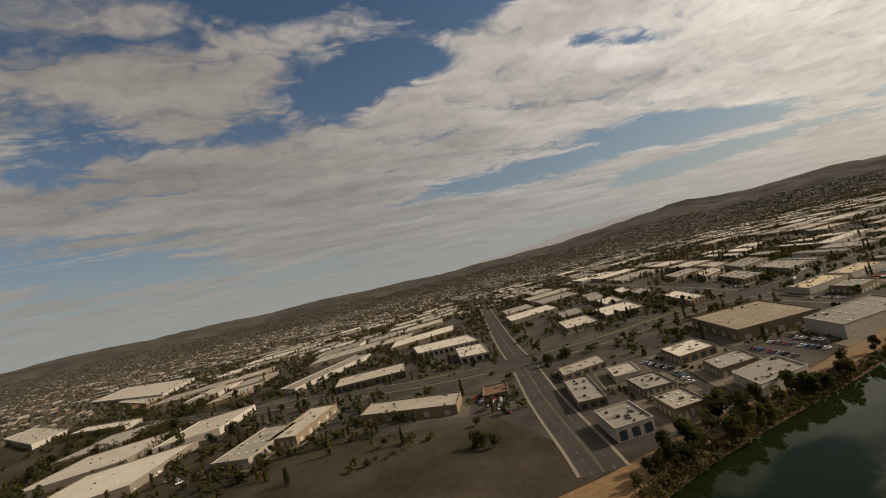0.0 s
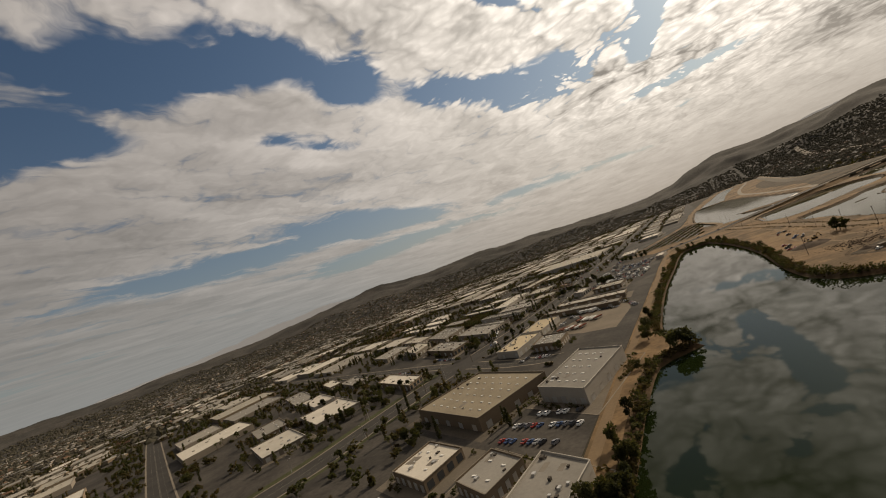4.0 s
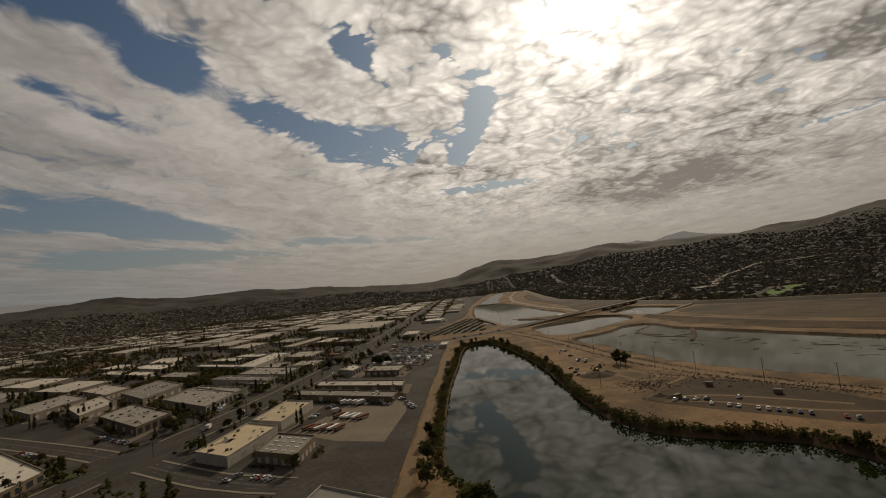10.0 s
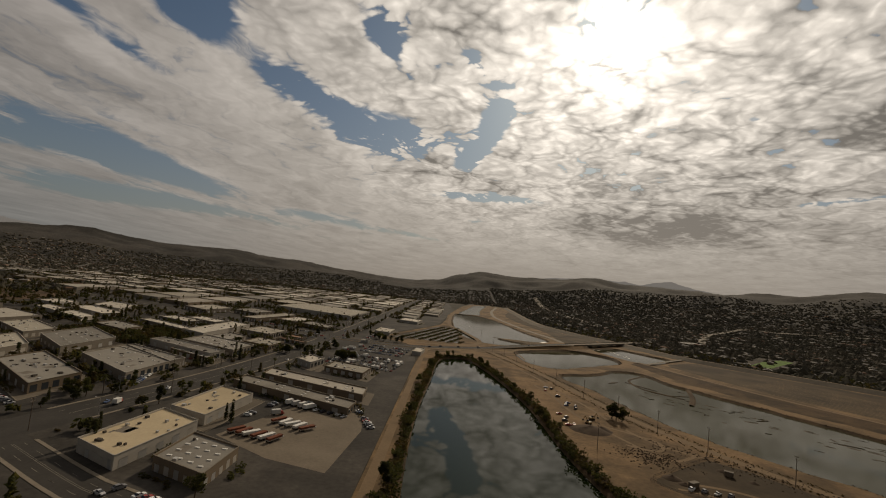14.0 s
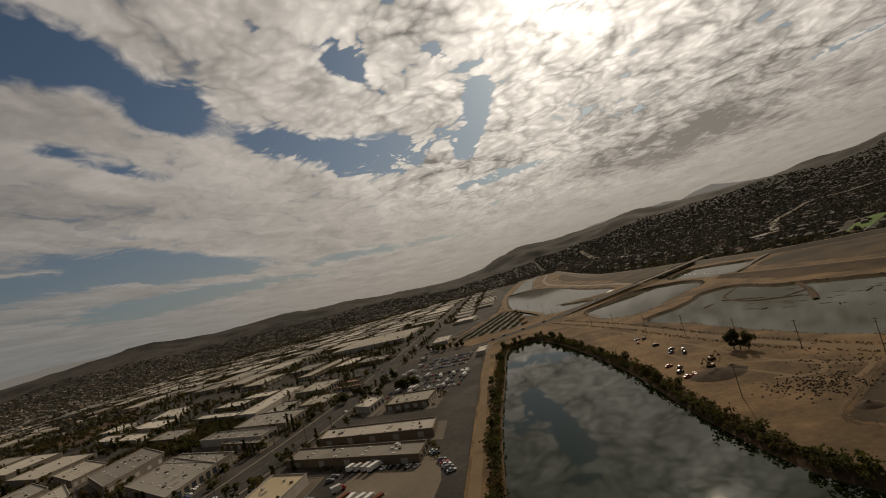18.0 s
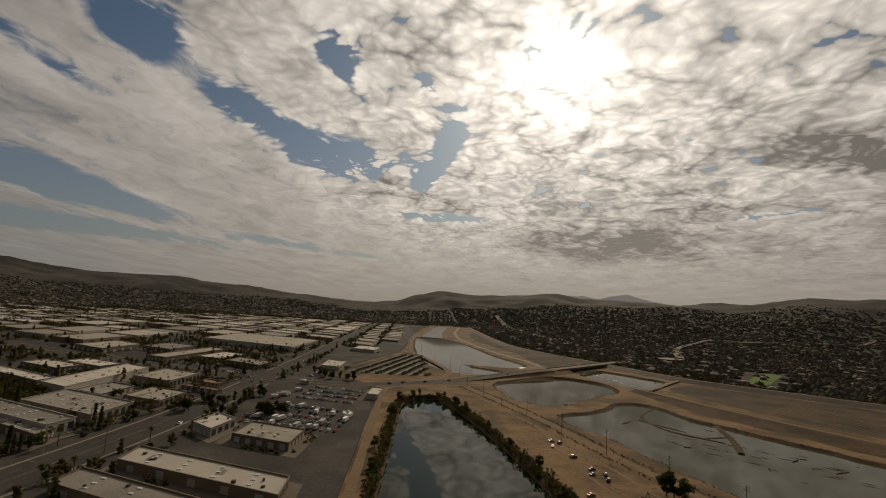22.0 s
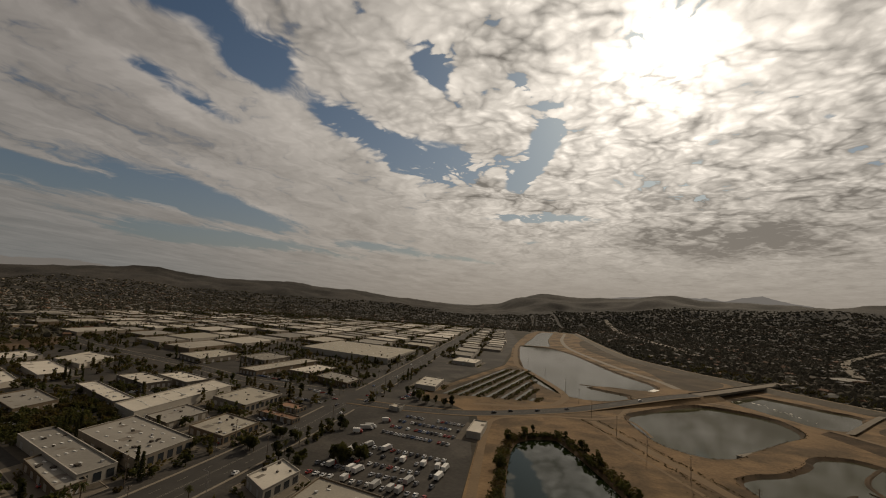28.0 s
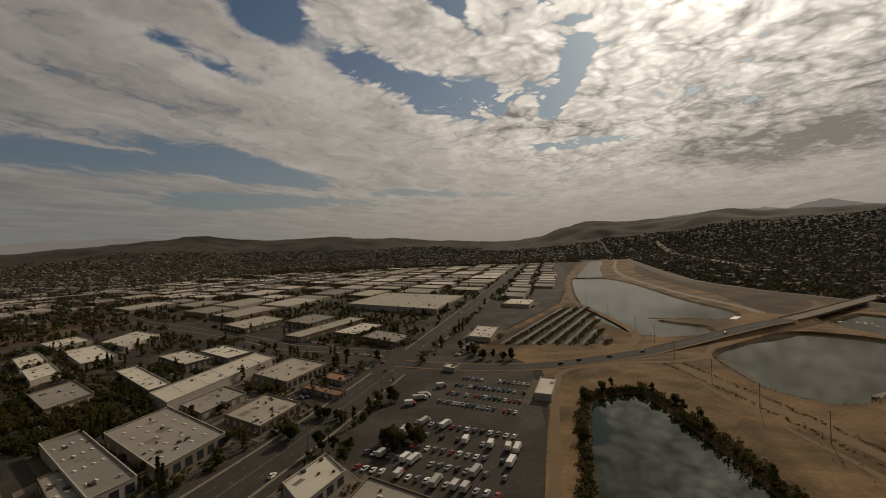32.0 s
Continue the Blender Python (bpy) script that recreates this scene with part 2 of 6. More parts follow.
    # haze low over the land
    low = N.math("POWER", N.math("SUBTRACT", 1.0, N.math("MINIMUM", z, 1.0)), 5.5)
    haze = N.mix(N.ramp(toward, 0.35, 0.9), (0.152, 0.163, 0.165), (0.25, 0.226, 0.195))
    col = N.mix(N.math("MULTIPLY", low, 0.95), col, haze)
    bg = N.node("ShaderNodeBackground", Color=col, Strength=1.0)
    out = t.nodes.new("ShaderNodeOutputWorld")
    t.links.new(bg.outputs[0], out.inputs[0])


make_sky()

# ---- materials ----


def mat(name, color, rough=0.8, vary=0.25, scale=0.3, fine=0.15, bump=0.0, metal=0.0, rand=0.0, second=None, spec=0.3, bscale=4.0, leafy=False):
    """A surface with stains at two scales, a little bump and a shift of tone from thing to thing."""
    m = bpy.data.materials.new(name)
    m.use_nodes = True
    t = m.node_tree
    N = Nodes(t)
    b = t.nodes["Principled BSDF"]
    p = t.nodes.new("ShaderNodeNewGeometry").outputs["Position"]
    big, small = N.noise(p, scale, 4.0, 0.6), N.noise(p, scale * 14, 3.0, 0.6)
    f = N.math("ADD", N.math("MULTIPLY", N.math("SUBTRACT", big, 0.5), vary * 4), N.math("MULTIPLY", N.math("SUBTRACT", small, 0.5), fine * 4))
    if rand:
        f = N.math("ADD", f, N.math("MULTIPLY", N.math("SUBTRACT", t.nodes.new("ShaderNodeObjectInfo").outputs["Random"], 0.5), rand * 2))
    k = N.math("MAXIMUM", N.math("ADD", 1.0, f), 0.15)
    base = (*color, 1.0)
    if second:
        base = N.mix(N.ramp(N.noise(p, scale * 0.6, 5.0, 0.6), 0.42, 0.6), tuple(color), tuple(second))
    c = N.vec("MULTIPLY", base if not isinstance(base, tuple) else base[:3], N.node("ShaderNodeCombineXYZ", X=k, Y=k, Z=k).outputs[0])
    t.links.new(c, b.inputs["Base Color"])
    b.inputs["Roughness"].default_value, b.inputs["Metallic"].default_value = rough, metal
    b.inputs["Specular IOR Level"].default_value = spec if rough < 0.78 else 0.06
    if bump:
        n = t.nodes.new("ShaderNodeBump")
        n.inputs["Strength"].default_value, n.inputs["Distance"].default_value = bump, 0.3
        t.links.new(N.noise(p, bscale, 3.0), n.inputs["Height"])
        t.links.new(n.outputs[0], b.inputs["Normal"])
    if leafy:
        tr = N.node("ShaderNodeBsdfTranslucent", Color=N.vec("MULTIPLY", c, (1.25, 1.15, 0.7)))
        mx = N.node("ShaderNodeMixShader", i0=0.42, i1=b.outputs[0], i2=tr.outputs[0])
        t.links.new(mx.outputs[0], t.nodes["Material Output"].inputs[0])
    return m


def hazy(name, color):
    """Plain far distance: the haze is put into a pale colour and a glow."""
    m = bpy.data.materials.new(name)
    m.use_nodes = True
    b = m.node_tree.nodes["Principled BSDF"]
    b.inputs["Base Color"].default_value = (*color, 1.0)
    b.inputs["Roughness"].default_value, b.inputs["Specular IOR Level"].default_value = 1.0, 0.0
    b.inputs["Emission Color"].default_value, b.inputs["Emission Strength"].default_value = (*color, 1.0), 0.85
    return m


def water(name, color, rough, ripple, spec):
    m = bpy.data.materials.new(name)
    m.use_nodes = True
    t = m.node_tree
    N = Nodes(t)
    b = t.nodes["Principled BSDF"]
    p = t.nodes.new("ShaderNodeNewGeometry").outputs["Position"]
    k = N.math("ADD", 0.75, N.math("MULTIPLY", N.noise(p, 0.012, 4.0), 0.5))
    t.links.new(N.vec("MULTIPLY", tuple(color), N.node("ShaderNodeCombineXYZ", X=k, Y=k, Z=k).outputs[0]), b.inputs["Base Color"])
    b.inputs["Roughness"].default_value, b.inputs["IOR"].default_value = rough, 1.33
    b.inputs["Specular IOR Level"].default_value = spec
    b.inputs["Specular Tint"].default_value = (0.90, 1.0, 0.76, 1.0)
    n = t.nodes.new("ShaderNodeBump")
    n.inputs["Strength"].default_value, n.inputs["Distance"].default_value = ripple, 0.05
    t.links.new(N.noise(p, 0.8, 3.0), n.inputs["Height"])
    t.links.new(n.outputs[0], b.inputs["Normal"])
    return m


M = dict(
    earth=mat("earth", (0.044, 0.036, 0.025), 0.95, 0.3, 0.02, 0.2, second=(0.028, 0.025, 0.017)),
    dirt=mat("dirt", (0.166, 0.107, 0.056), 0.95, 0.34, 0.03, 0.24, second=(0.086, 0.058, 0.032)),
    flood=mat("ploughed_dirt", (0.066, 0.047, 0.028), 0.95, 0.25, 0.03, 0.16, second=(0.042, 0.031, 0.019)),
    yard=mat("yard_concrete", (0.15, 0.123, 0.092), 0.9, 0.2, 0.05, 0.12),
    path=mat("packed_dirt", (0.155, 0.108, 0.064), 0.95, 0.12, 0.05, 0.1),
    asphalt=mat("asphalt", (0.047, 0.043, 0.038), 0.9, 0.22, 0.05, 0.12),
    lot=mat("lot_asphalt", (0.040, 0.036, 0.031), 0.9, 0.3, 0.03, 0.25, second=(0.060, 0.053, 0.045)),
    concrete=mat("concrete", (0.15, 0.128, 0.098), 0.9, 0.15, 0.2, 0.1),
    slope=mat("bank_soil", (0.072, 0.046, 0.025), 0.95, 0.3, 0.05, 0.25, second=(0.044, 0.030, 0.017)),
    apron=mat("apron_concrete", (0.105, 0.088, 0.068), 0.9, 0.22, 0.05, 0.15, rand=0.3),
    kerb=mat("kerb_concrete", (0.19, 0.162, 0.125), 0.9, 0.15, 0.2, 0.1),
    mark=mat("road_paint", (0.15, 0.135, 0.11), 0.8, 0.15, 0.5, 0.2),
    grass=mat("grass", (0.058, 0.060, 0.028), 0.95, 0.35, 0.05, 0.25),
    lawn=mat("lawn", (0.085, 0.14, 0.03), 0.95, 0.25, 0.03, 0.15),
    wall=mat("tilt_up_wall", (0.20, 0.172, 0.138), 0.85, 0.1, 0.15, 0.06, rand=0.25),
    wall_white=mat("white_wall", (0.35, 0.32, 0.275), 0.8, 0.08, 0.15, 0.05, rand=0.08),
    wall_tan=mat("tan_wall", (0.165, 0.126, 0.087), 0.85, 0.1, 0.15, 0.06, rand=0.15),
    roof=mat("roof_cap_sheet", (0.295, 0.268, 0.226), 0.9, 0.16, 0.06, 0.1, rand=0.42),
    roof_grey=mat("grey_roof", (0.208, 0.192, 0.166), 0.9, 0.14, 0.06, 0.1, rand=0.15),
    roof_cream=mat("cream_roof", (0.40, 0.325, 0.215), 0.85, 0.1, 0.06, 0.08, rand=0.06),
    roof_tan=mat("beige_roof", (0.305, 0.276, 0.225), 0.85, 0.14, 0.06, 0.1, rand=0.15),
    roof_white=mat("white_roof", (0.45, 0.41, 0.345), 0.8, 0.12, 0.06, 0.08, rand=0.15),
    roof_brown=mat("brown_gravel_roof", (0.205, 0.172, 0.122), 0.9, 0.16, 0.06, 0.14),
    tile=mat("roof_tile", (0.19, 0.112, 0.072), 0.9, 0.2, 0.1, 0.15, rand=0.3),
    metal=mat("galvanised", (0.45, 0.44, 0.42), 0.5, 0.1, 0.5, 0.1, metal=0.6),
    vent=mat("roof_vent", (0.07, 0.06, 0.05), 0.8, 0.2, 0.5, 0.1),
    tar=mat("roof_patch", (0.16, 0.14, 0.115), 0.9, 0.2, 0.2, 0.1),
    glass=mat("window_glass", (0.03, 0.035, 0.04), 0.08, 0.1, 0.2, 0.05, spec=0.6),
    skylight=mat("skylight", (0.62, 0.60, 0.55), 0.4, 0.05, 0.5, 0.05),
    bark=mat("bark", (0.10, 0.075, 0.05), 0.95, 0.2, 1.0, 0.2),
    leaf=mat("leaves", (0.062, 0.064, 0.025), 0.8, 0.25, 0.2, 0.25, rand=0.3, leafy=True),
    leaf_dark=mat("dark_leaves", (0.040, 0.043, 0.019), 0.8, 0.25, 0.2, 0.25, rand=0.3, leafy=True),
    leaf_shore=mat("shore_leaves", (0.056, 0.060, 0.023), 0.85, 0.45, 0.09, 0.3, second=(0.078, 0.060, 0.027), leafy=True),
    leaf_dry=mat("dry_leaves", (0.060, 0.045, 0.022), 0.9, 0.25, 0.2, 0.25, rand=0.3, leafy=True),
    # foliage lifted to grey-brown: the haze over distant trees is in the colour
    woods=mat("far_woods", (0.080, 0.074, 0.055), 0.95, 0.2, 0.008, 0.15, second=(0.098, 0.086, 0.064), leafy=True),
    # scrub colour greyed and lightened, with low contrast, to imitate haze
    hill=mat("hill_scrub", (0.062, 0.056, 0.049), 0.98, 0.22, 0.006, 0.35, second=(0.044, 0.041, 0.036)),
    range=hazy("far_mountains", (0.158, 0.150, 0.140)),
    lake=water("lake_water", (0.007, 0.011, 0.003), 0.02, 0.03, 0.145),
    pond=water("pond_water", (0.045, 0.044, 0.022), 0.05, 0.04, 0.088),
    canal=water("ruffled_water", (0.044, 0.045, 0.030), 0.24, 0.08, 0.17),
    pale=mat("pale_wet_concrete", (0.42, 0.39, 0.33), 0.7, 0.2, 0.15, 0.2),
    field=mat("reddish_field", (0.098, 0.066, 0.042), 0.95, 0.3, 0.02, 0.2, second=(0.062, 0.046, 0.030)),
    rust=mat("rust_red", (0.15, 0.055, 0.032), 0.8, 0.2, 0.3, 0.15),
    heap=mat("spoil", (0.07, 0.05, 0.035), 0.95, 0.3, 0.3, 0.2),
    machine=mat("machine_paint", (0.25, 0.16, 0.05), 0.6, 0.2, 0.5, 0.15),
    cargo=mat("cargo_box", (0.5, 0.49, 0.46), 0.6, 0.1, 0.4, 0.08, rand=0.4),
    wood=mat("weathered_wood", (0.13, 0.10, 0.075), 0.9, 0.2, 2.0, 0.2),
    rubber=mat("rubber", (0.02, 0.02, 0.02), 0.8, 0.1, 2.0, 0.1),
)
PAINT = [mat("car_paint_" + n, c, 0.3, 0.03, 0.5, 0.03, spec=0.5) for n, c in (("white", (0.75, 0.75, 0.73)), ("silver", (0.42, 0.42, 0.43)), ("black", (0.03, 0.03, 0.035)), ("red", (0.32, 0.04, 0.03)), ("blue", (0.05, 0.09, 0.2)), ("grey", (0.16, 0.16, 0.17)))]

# ---- mesh helpers ----


def mesh_of(name, verts, faces, mats, idx=None, smooth=False):
    me = bpy.data.meshes.new(name)
    me.from_pydata([tuple(v) for v in verts], [], faces)
    for m in (mats if isinstance(mats, (list, tuple)) else [mats]):
        me.materials.append(m)
    if idx is not None:
        me.polygons.foreach_set("material_index", idx)
    if smooth:
        me.polygons.foreach_set("use_smooth", [True] * len(me.polygons))
    me.update()
    return me


def put_mesh(name, verts, faces, mats, parent=None, label="", idx=None, smooth=False):
    ob = new(name, mesh_of(name, verts, faces, mats, idx, smooth))
    if parent is not None:
        ob.parent = parent
    if label:
        ob["label"] = label
    return ob


class Geo:
    """Collects boxes and quads for one mesh."""

    def __init__(self):
        self.v, self.f = [], []

    def add(self, verts, faces):
        n = len(self.v)
        self.v += [tuple(q) for q in verts]
        self.f += [tuple(i + n for i in f) for f in faces]
        return self

    def prism(self, poly, z0, z1, cap=True, foot=False):
        n = len(poly)
        vs = [(x, y, z0) for x, y in poly] + [(x, y, z1) for x, y in poly]
        fs = [(i, (i + 1) % n, n + (i + 1) % n, n + i) for i in range(n)]
        if cap:
            fs.append(tuple(range(n, 2 * n)))
        if foot:
            fs.append(tuple(reversed(range(n))))
        return self.add(vs, fs)

    def box(self, c, sx, sy, z0, z1, turn=0.0):
        a, b = math.cos(turn), math.sin(turn)
        poly = [(c[0] + a * x - b * y, c[1] + b * x + a * y) for x, y in ((-sx / 2, -sy / 2), (sx / 2, -sy / 2), (sx / 2, sy / 2), (-sx / 2, sy / 2))]
        return self.prism(poly, z0, z1, foot=True)

    def tube(self, p0, p1, r0, r1, n=8):
        p0, p1 = Vector(p0), Vector(p1)
        w = (p1 - p0).normalized()
        s = w.orthogonal().normalized()
        q = w.cross(s)
        ring = lambda p, r: [p + (s * math.cos(2 * math.pi * i / n) + q * math.sin(2 * math.pi * i / n)) * r for i in range(n)]
        return self.add(ring(p0, r0) + ring(p1, r1), [(i, (i + 1) % n, n + (i + 1) % n, n + i) for i in range(n)] + [tuple(range(n, 2 * n)), tuple(reversed(range(n)))])

    def make(self, name, mats, parent=None, label="", smooth=False):
        return put_mesh(name, self.v, self.f, mats, parent, label, smooth=smooth)


def ccw(poly):
    a = sum(poly[i][0] * poly[(i + 1) % len(poly)][1] - poly[(i + 1) % len(poly)][0] * poly[i][1] for i in range(len(poly)))
    return list(poly) if a > 0 else list(reversed(poly))


def smooth_line(pts, step=12.0, closed=False):
    """A Catmull-Rom line through the points."""
    P = [Vector((*p, 0)) if len(p) == 2 else Vector(p) for p in pts]
    n, out = len(P), []
    for i in range(n if closed else n - 1):
        g = lambda j: P[j % n] if closed else P[max(0, min(n - 1, j))]
        a, b, c, d = g(i - 1), g(i), g(i + 1), g(i + 2)
        k = max(1, int((c - b).length / step))
        for j in range(k):
            t = j / k
            out.append(0.5 * ((2 * b) + (c - a) * t + (2 * a - 5 * b + 4 * c - d) * t * t + (3 * b - a - 3 * c + d) * t ** 3))
    if not closed:
        out.append(P[-1])
    return [(p.x, p.y) for p in out]


def ribbon(name, line, width, z, m, parent=None, thick=0.0, offset=0.0, kind="", label=""):
    """A band along a line, as a thin slab."""
    L = [Vector((*p, 0)) for p in line]
    left, right = [], []
    for i, p in enumerate(L):
        d = (L[min(i + 1, len(L) - 1)] - L[max(i - 1, 0)]).normalized()
        nrm = Vector((-d.y, d.x, 0))
        left.append(p + nrm * (offset + width / 2))
        right.append(p + nrm * (offset - width / 2))
    n = len(L)
    zz = z if callable(z) else (lambda x, y: z)
    vs = [(p.x, p.y, zz(p.x, p.y)) for p in left] + [(p.x, p.y, zz(p.x, p.y)) for p in right]
    fs = [(n + i, n + i + 1, i + 1, i) for i in range(n - 1)]
    if thick:
        vs += [(x, y, q - thick) for x, y, q in vs]
        fs += [(i, i + 1, 2 * n + i + 1, 2 * n + i) for i in range(n - 1)] + [(n + i + 1, n + i, 3 * n + i, 3 * n + i + 1) for i in range(n - 1)]
    ob = put_mesh(name, vs, fs, m, parent)
    return tagged(ob, label, "", "", kind) if (kind or label) else ob


def patch(name, poly, z, m, label="", kind="structure", holes=()):
    poly = ccw(poly)
    loops = [poly] + [list(reversed(ccw(h))) for h in holes]
    tris = tessellate_polygon([[Vector((*p, 0)) for p in l] for l in loops])
    vs = [(x, y, z) for l in loops for x, y in l]
    fs = []
    for a, b, c in tris:
        A, B, C = (Vector(vs[i]) for i in (a, b, c))
        fs.append((a, b, c) if (B - A).cross(C - A).z > 0 else (a, c, b))
    return tagged(put_mesh(name, vs, fs, m), label, "", "", kind)


def inset(poly, d):
    poly = ccw(poly)
    n, out = len(poly), []
    for i in range(n):
        a, b, c = (Vector((*poly[j % n], 0)) for j in (i - 1, i, i + 1))
        e = ((b - a).normalized() + (c - b).normalized()).normalized()
        out.append((b.x - e.y * d, b.y + e.x * d))
    return out


# ---- the land ----


def ragged(pts, amount):
    """A closed shoreline with coves and points."""
    L = ccw(smooth_line(pts, 6, True))
    n, out = len(L), []
    for i, (x, y) in enumerate(L):
        a, b = L[i - 1], L[(i + 1) % n]
        d = Vector((b[0] - a[0], b[1] - a[1])).normalized()
        k = amount * (noise.noise((x * 0.03, y * 0.03, 1.0)) + 0.6 * noise.noise((x * 0.085, y * 0.085, 4.0)))
        out.append((x + d.y * k, y - d.x * k))
    return out


LAKE = smooth_line([(-10, -120), (-15, -60), (-15, 0), (-16, 60), (-13, 105), (0, 121), (8, 126), (-2, 140), (-15, 170), (-19, 230), (-20, 320), (-16, 420), (-13, 510), (-6, 552), (12, 568), (30, 570), (46, 518), (60, 450), (72, 360), (76, 270), (84, 215), (100, 192), (124, 180), (148, 168), (160, 140), (186, 90), (225, 20), (250, -90), (252, -230), (200, -330), (90, -350), (20, -280)], 10, True)
POND2 = inset(smooth_line([(100, 661), (131, 699), (186, 749), (217, 747), (246, 715), (239, 656), (202, 619), (161, 579), (141, 558), (126, 552), (106, 568), (99, 606)], 9, True), -3.8)
POND1 = inset(smooth_line([(25, 1428), (15, 1180), (15, 1054), (22, 861), (46, 765), (72, 731), (100, 738), (124, 756), (126, 782), (104, 800), (88, 822), (106, 836), (139, 828), (165, 832), (180, 858), (183, 896), (159, 1014), (130, 1277), (95, 1415), (60, 1430)], 14, True), -4.8)
CANAL = smooth_line([(32, 1462), (70, 1800), (112, 2180), (152, 2330), (188, 2330), (172, 2200), (120, 1760), (98, 1465), (64, 1452)], 20, True)
RIVER = ragged([(126, 512), (121, 491), (130, 462), (140, 433), (147, 402), (155, 360), (166, 332), (186, 300), (215, 258), (262, 196), (330, 104), (420, 30), (600, -30), (640, 10), (524, 150), (424, 262), (352, 352), (310, 416), (288, 456), (264, 498), (248, 530), (242, 574), (226, 588), (196, 574), (182, 552), (163, 538), (146, 531)], 4.0)
RIVER2 = ragged([(246, 805), (280, 842), (310, 862), (342, 806), (362, 766), (318, 704), (285, 684), (266, 700), (254, 740)], 3.0)
FAR = 4850.0
BASINS = [("lake", LAKE, -3.0, 9.0, "lake"), ("pond", POND2, -2.2, 7.0, "pond"), ("canal", POND1, -1.3, 9.0, "pond"), ("upper_canal", CANAL, -0.4, 7.0, "canal"), ("river", RIVER, -1.6, 8.0, "pond"), ("river_pool", RIVER2, -1.6, 6.0, "pond")]


def ragged_line(pts, amount):
    """A wandering open line."""
    return [(x + amount * noise.noise((x * 0.11, y * 0.11, 2.0)), y + amount * noise.noise((x * 0.11, y * 0.11, 7.0))) for x, y in smooth_line(pts, 4)]


def make_land():
    outer = [(FAR * math.cos(a), 300 + FAR * math.sin(a)) for a in (i * math.pi / 36 for i in range(72))]
    loops = [ccw(outer)] + [list(reversed(ccw(b[1]))) for b in BASINS]
    flat = [p for l in loops for p in l]
    tris = tessellate_polygon([[Vector((*p, 0)) for p in l] for l in loops])
    vs = [(x, y, 0.0) for x, y in flat]
    fs = []
    for a, b, c in tris:
        A, B, C = (Vector(vs[i]) for i in (a, b, c))
        fs.append((a, b, c) if (B - A).cross(C - A).z > 0 else (a, c, b))
    g = Geo().add(vs, fs)
    bank_geo = Geo()
    for _, poly, depth, run, _ in BASINS:
        poly = ccw(poly)
        lo = inset(poly, run)
        n = len(poly)
        bank_geo.add([(x, y, 0.0) for x, y in poly] + [(x, y, depth - 1.5) for x, y in lo], [((i + 1) % n, i, n + i, n + (i + 1) % n) for i in range(n)])
    tagged(g.make("ground", M["earth"]), "dusty brown valley floor", "ground", "", "structure")
    tagged(bank_geo.make("ground_bank", M["slope"]), "dark brown banks down to the water", "ground", "", "structure")
    for name, poly, depth, run, m in BASINS:
        patch(name + "_water", inset(poly, run * -depth / (1.5 - depth) * 0.9), depth, M[m], "still greenish water that mirrors the clouds")


make_land()
HILL = [(-180, 1.0), (-130, 1.3), (-112, 1.5), (-103, 1.3), (-87, 1.15), (-80, 0.95), (-72, 0.7), (-64, 0.75), (-55, 0.95), (-51, 1.3), (-47, 1.65), (-44, 1.9), (-40, 2.15), (-36, 1.7), (-33, 1.5), (-27, 1.6), (-20, 1.3), (-14, 0.7), (-9, 0.42), (-5, 0.3), (-2, 0.75), (1, 1.6), (4.5, 2.4), (8, 2.15), (11, 2.35), (17, 2.8), (21, 2.45), (26, 2.4), (31, 2.45), (35, 2.65), (43, 3.5), (55, 4.3), (70, 4.6), (100, 3.6), (140, 1.8), (180, 1.0)]


def hill_rise(az):
    for (a, p), (b, q) in zip(HILL, HILL[1:]):
        if a <= az <= b:
            t = (az - a) / (b - a)
            t = t * t * (3 - 2 * t)
            return p + (q - p) * t
    return 1.0


def foot_of(az):
    """Distance at which the hills begin."""
    if az < 8 or az > 150:
        return 3000
    return 3000 - 1250 * min(1.0, (az - 8) / 22)


def hill_z(x, y):
    """Height of the rising ground round the valley."""
    p = Vector((x, y, 0))
    az, r = math.degrees(math.atan2(x, y - 100)), math.hypot(x, y - 100)
    near = foot_of(az)
    s = (r - near) / (4550 - near)
    if s <= 0:
        return 0.0
    top = 82 + 4300 * math.tan(radians(hill_rise(az)))
    q = p * 0.0016
    spur = 1 + 0.55 * (1 - s) * (noise.noise(q) + 0.6 * noise.noise(p * 0.004)) + 0.1 * noise.noise(p * 0.0028)
    return max(0.0, s ** 1.4 * top * spur + s * (1.1 - s) * (90 * (0.4 - abs(noise.noise(p * 0.0042))) + 45 * (0.35 - abs(noise.noise(p * 0.011)))) + 5 * s * noise.noise(p * 0.02))


def make_hills():
    n, rings = 640, 44
    vs, fs = [], []
    for i in range(n):
        az = -180 + 360 * i / n
        near = foot_of(az)
        for j in range(rings):
            r = near + (4550 - near) * j / (rings - 1)
            x, y = math.sin(radians(az)) * r, 100 + math.cos(radians(az)) * r
            vs.append((x, y, hill_z(x, y) + 0.6 if j else -2.0))
    for i in range(n):
        for j in range(rings - 1):
            a, b = i * rings + j, ((i + 1) % n) * rings + j
            fs.append((a, a + 1, b + 1, b))
    tagged(put_mesh("hills", vs, fs, M["hill"], smooth=True), "brown scrub-covered hills round the valley, haze mixed into their colour", "hills", "", "structure")


make_hills()
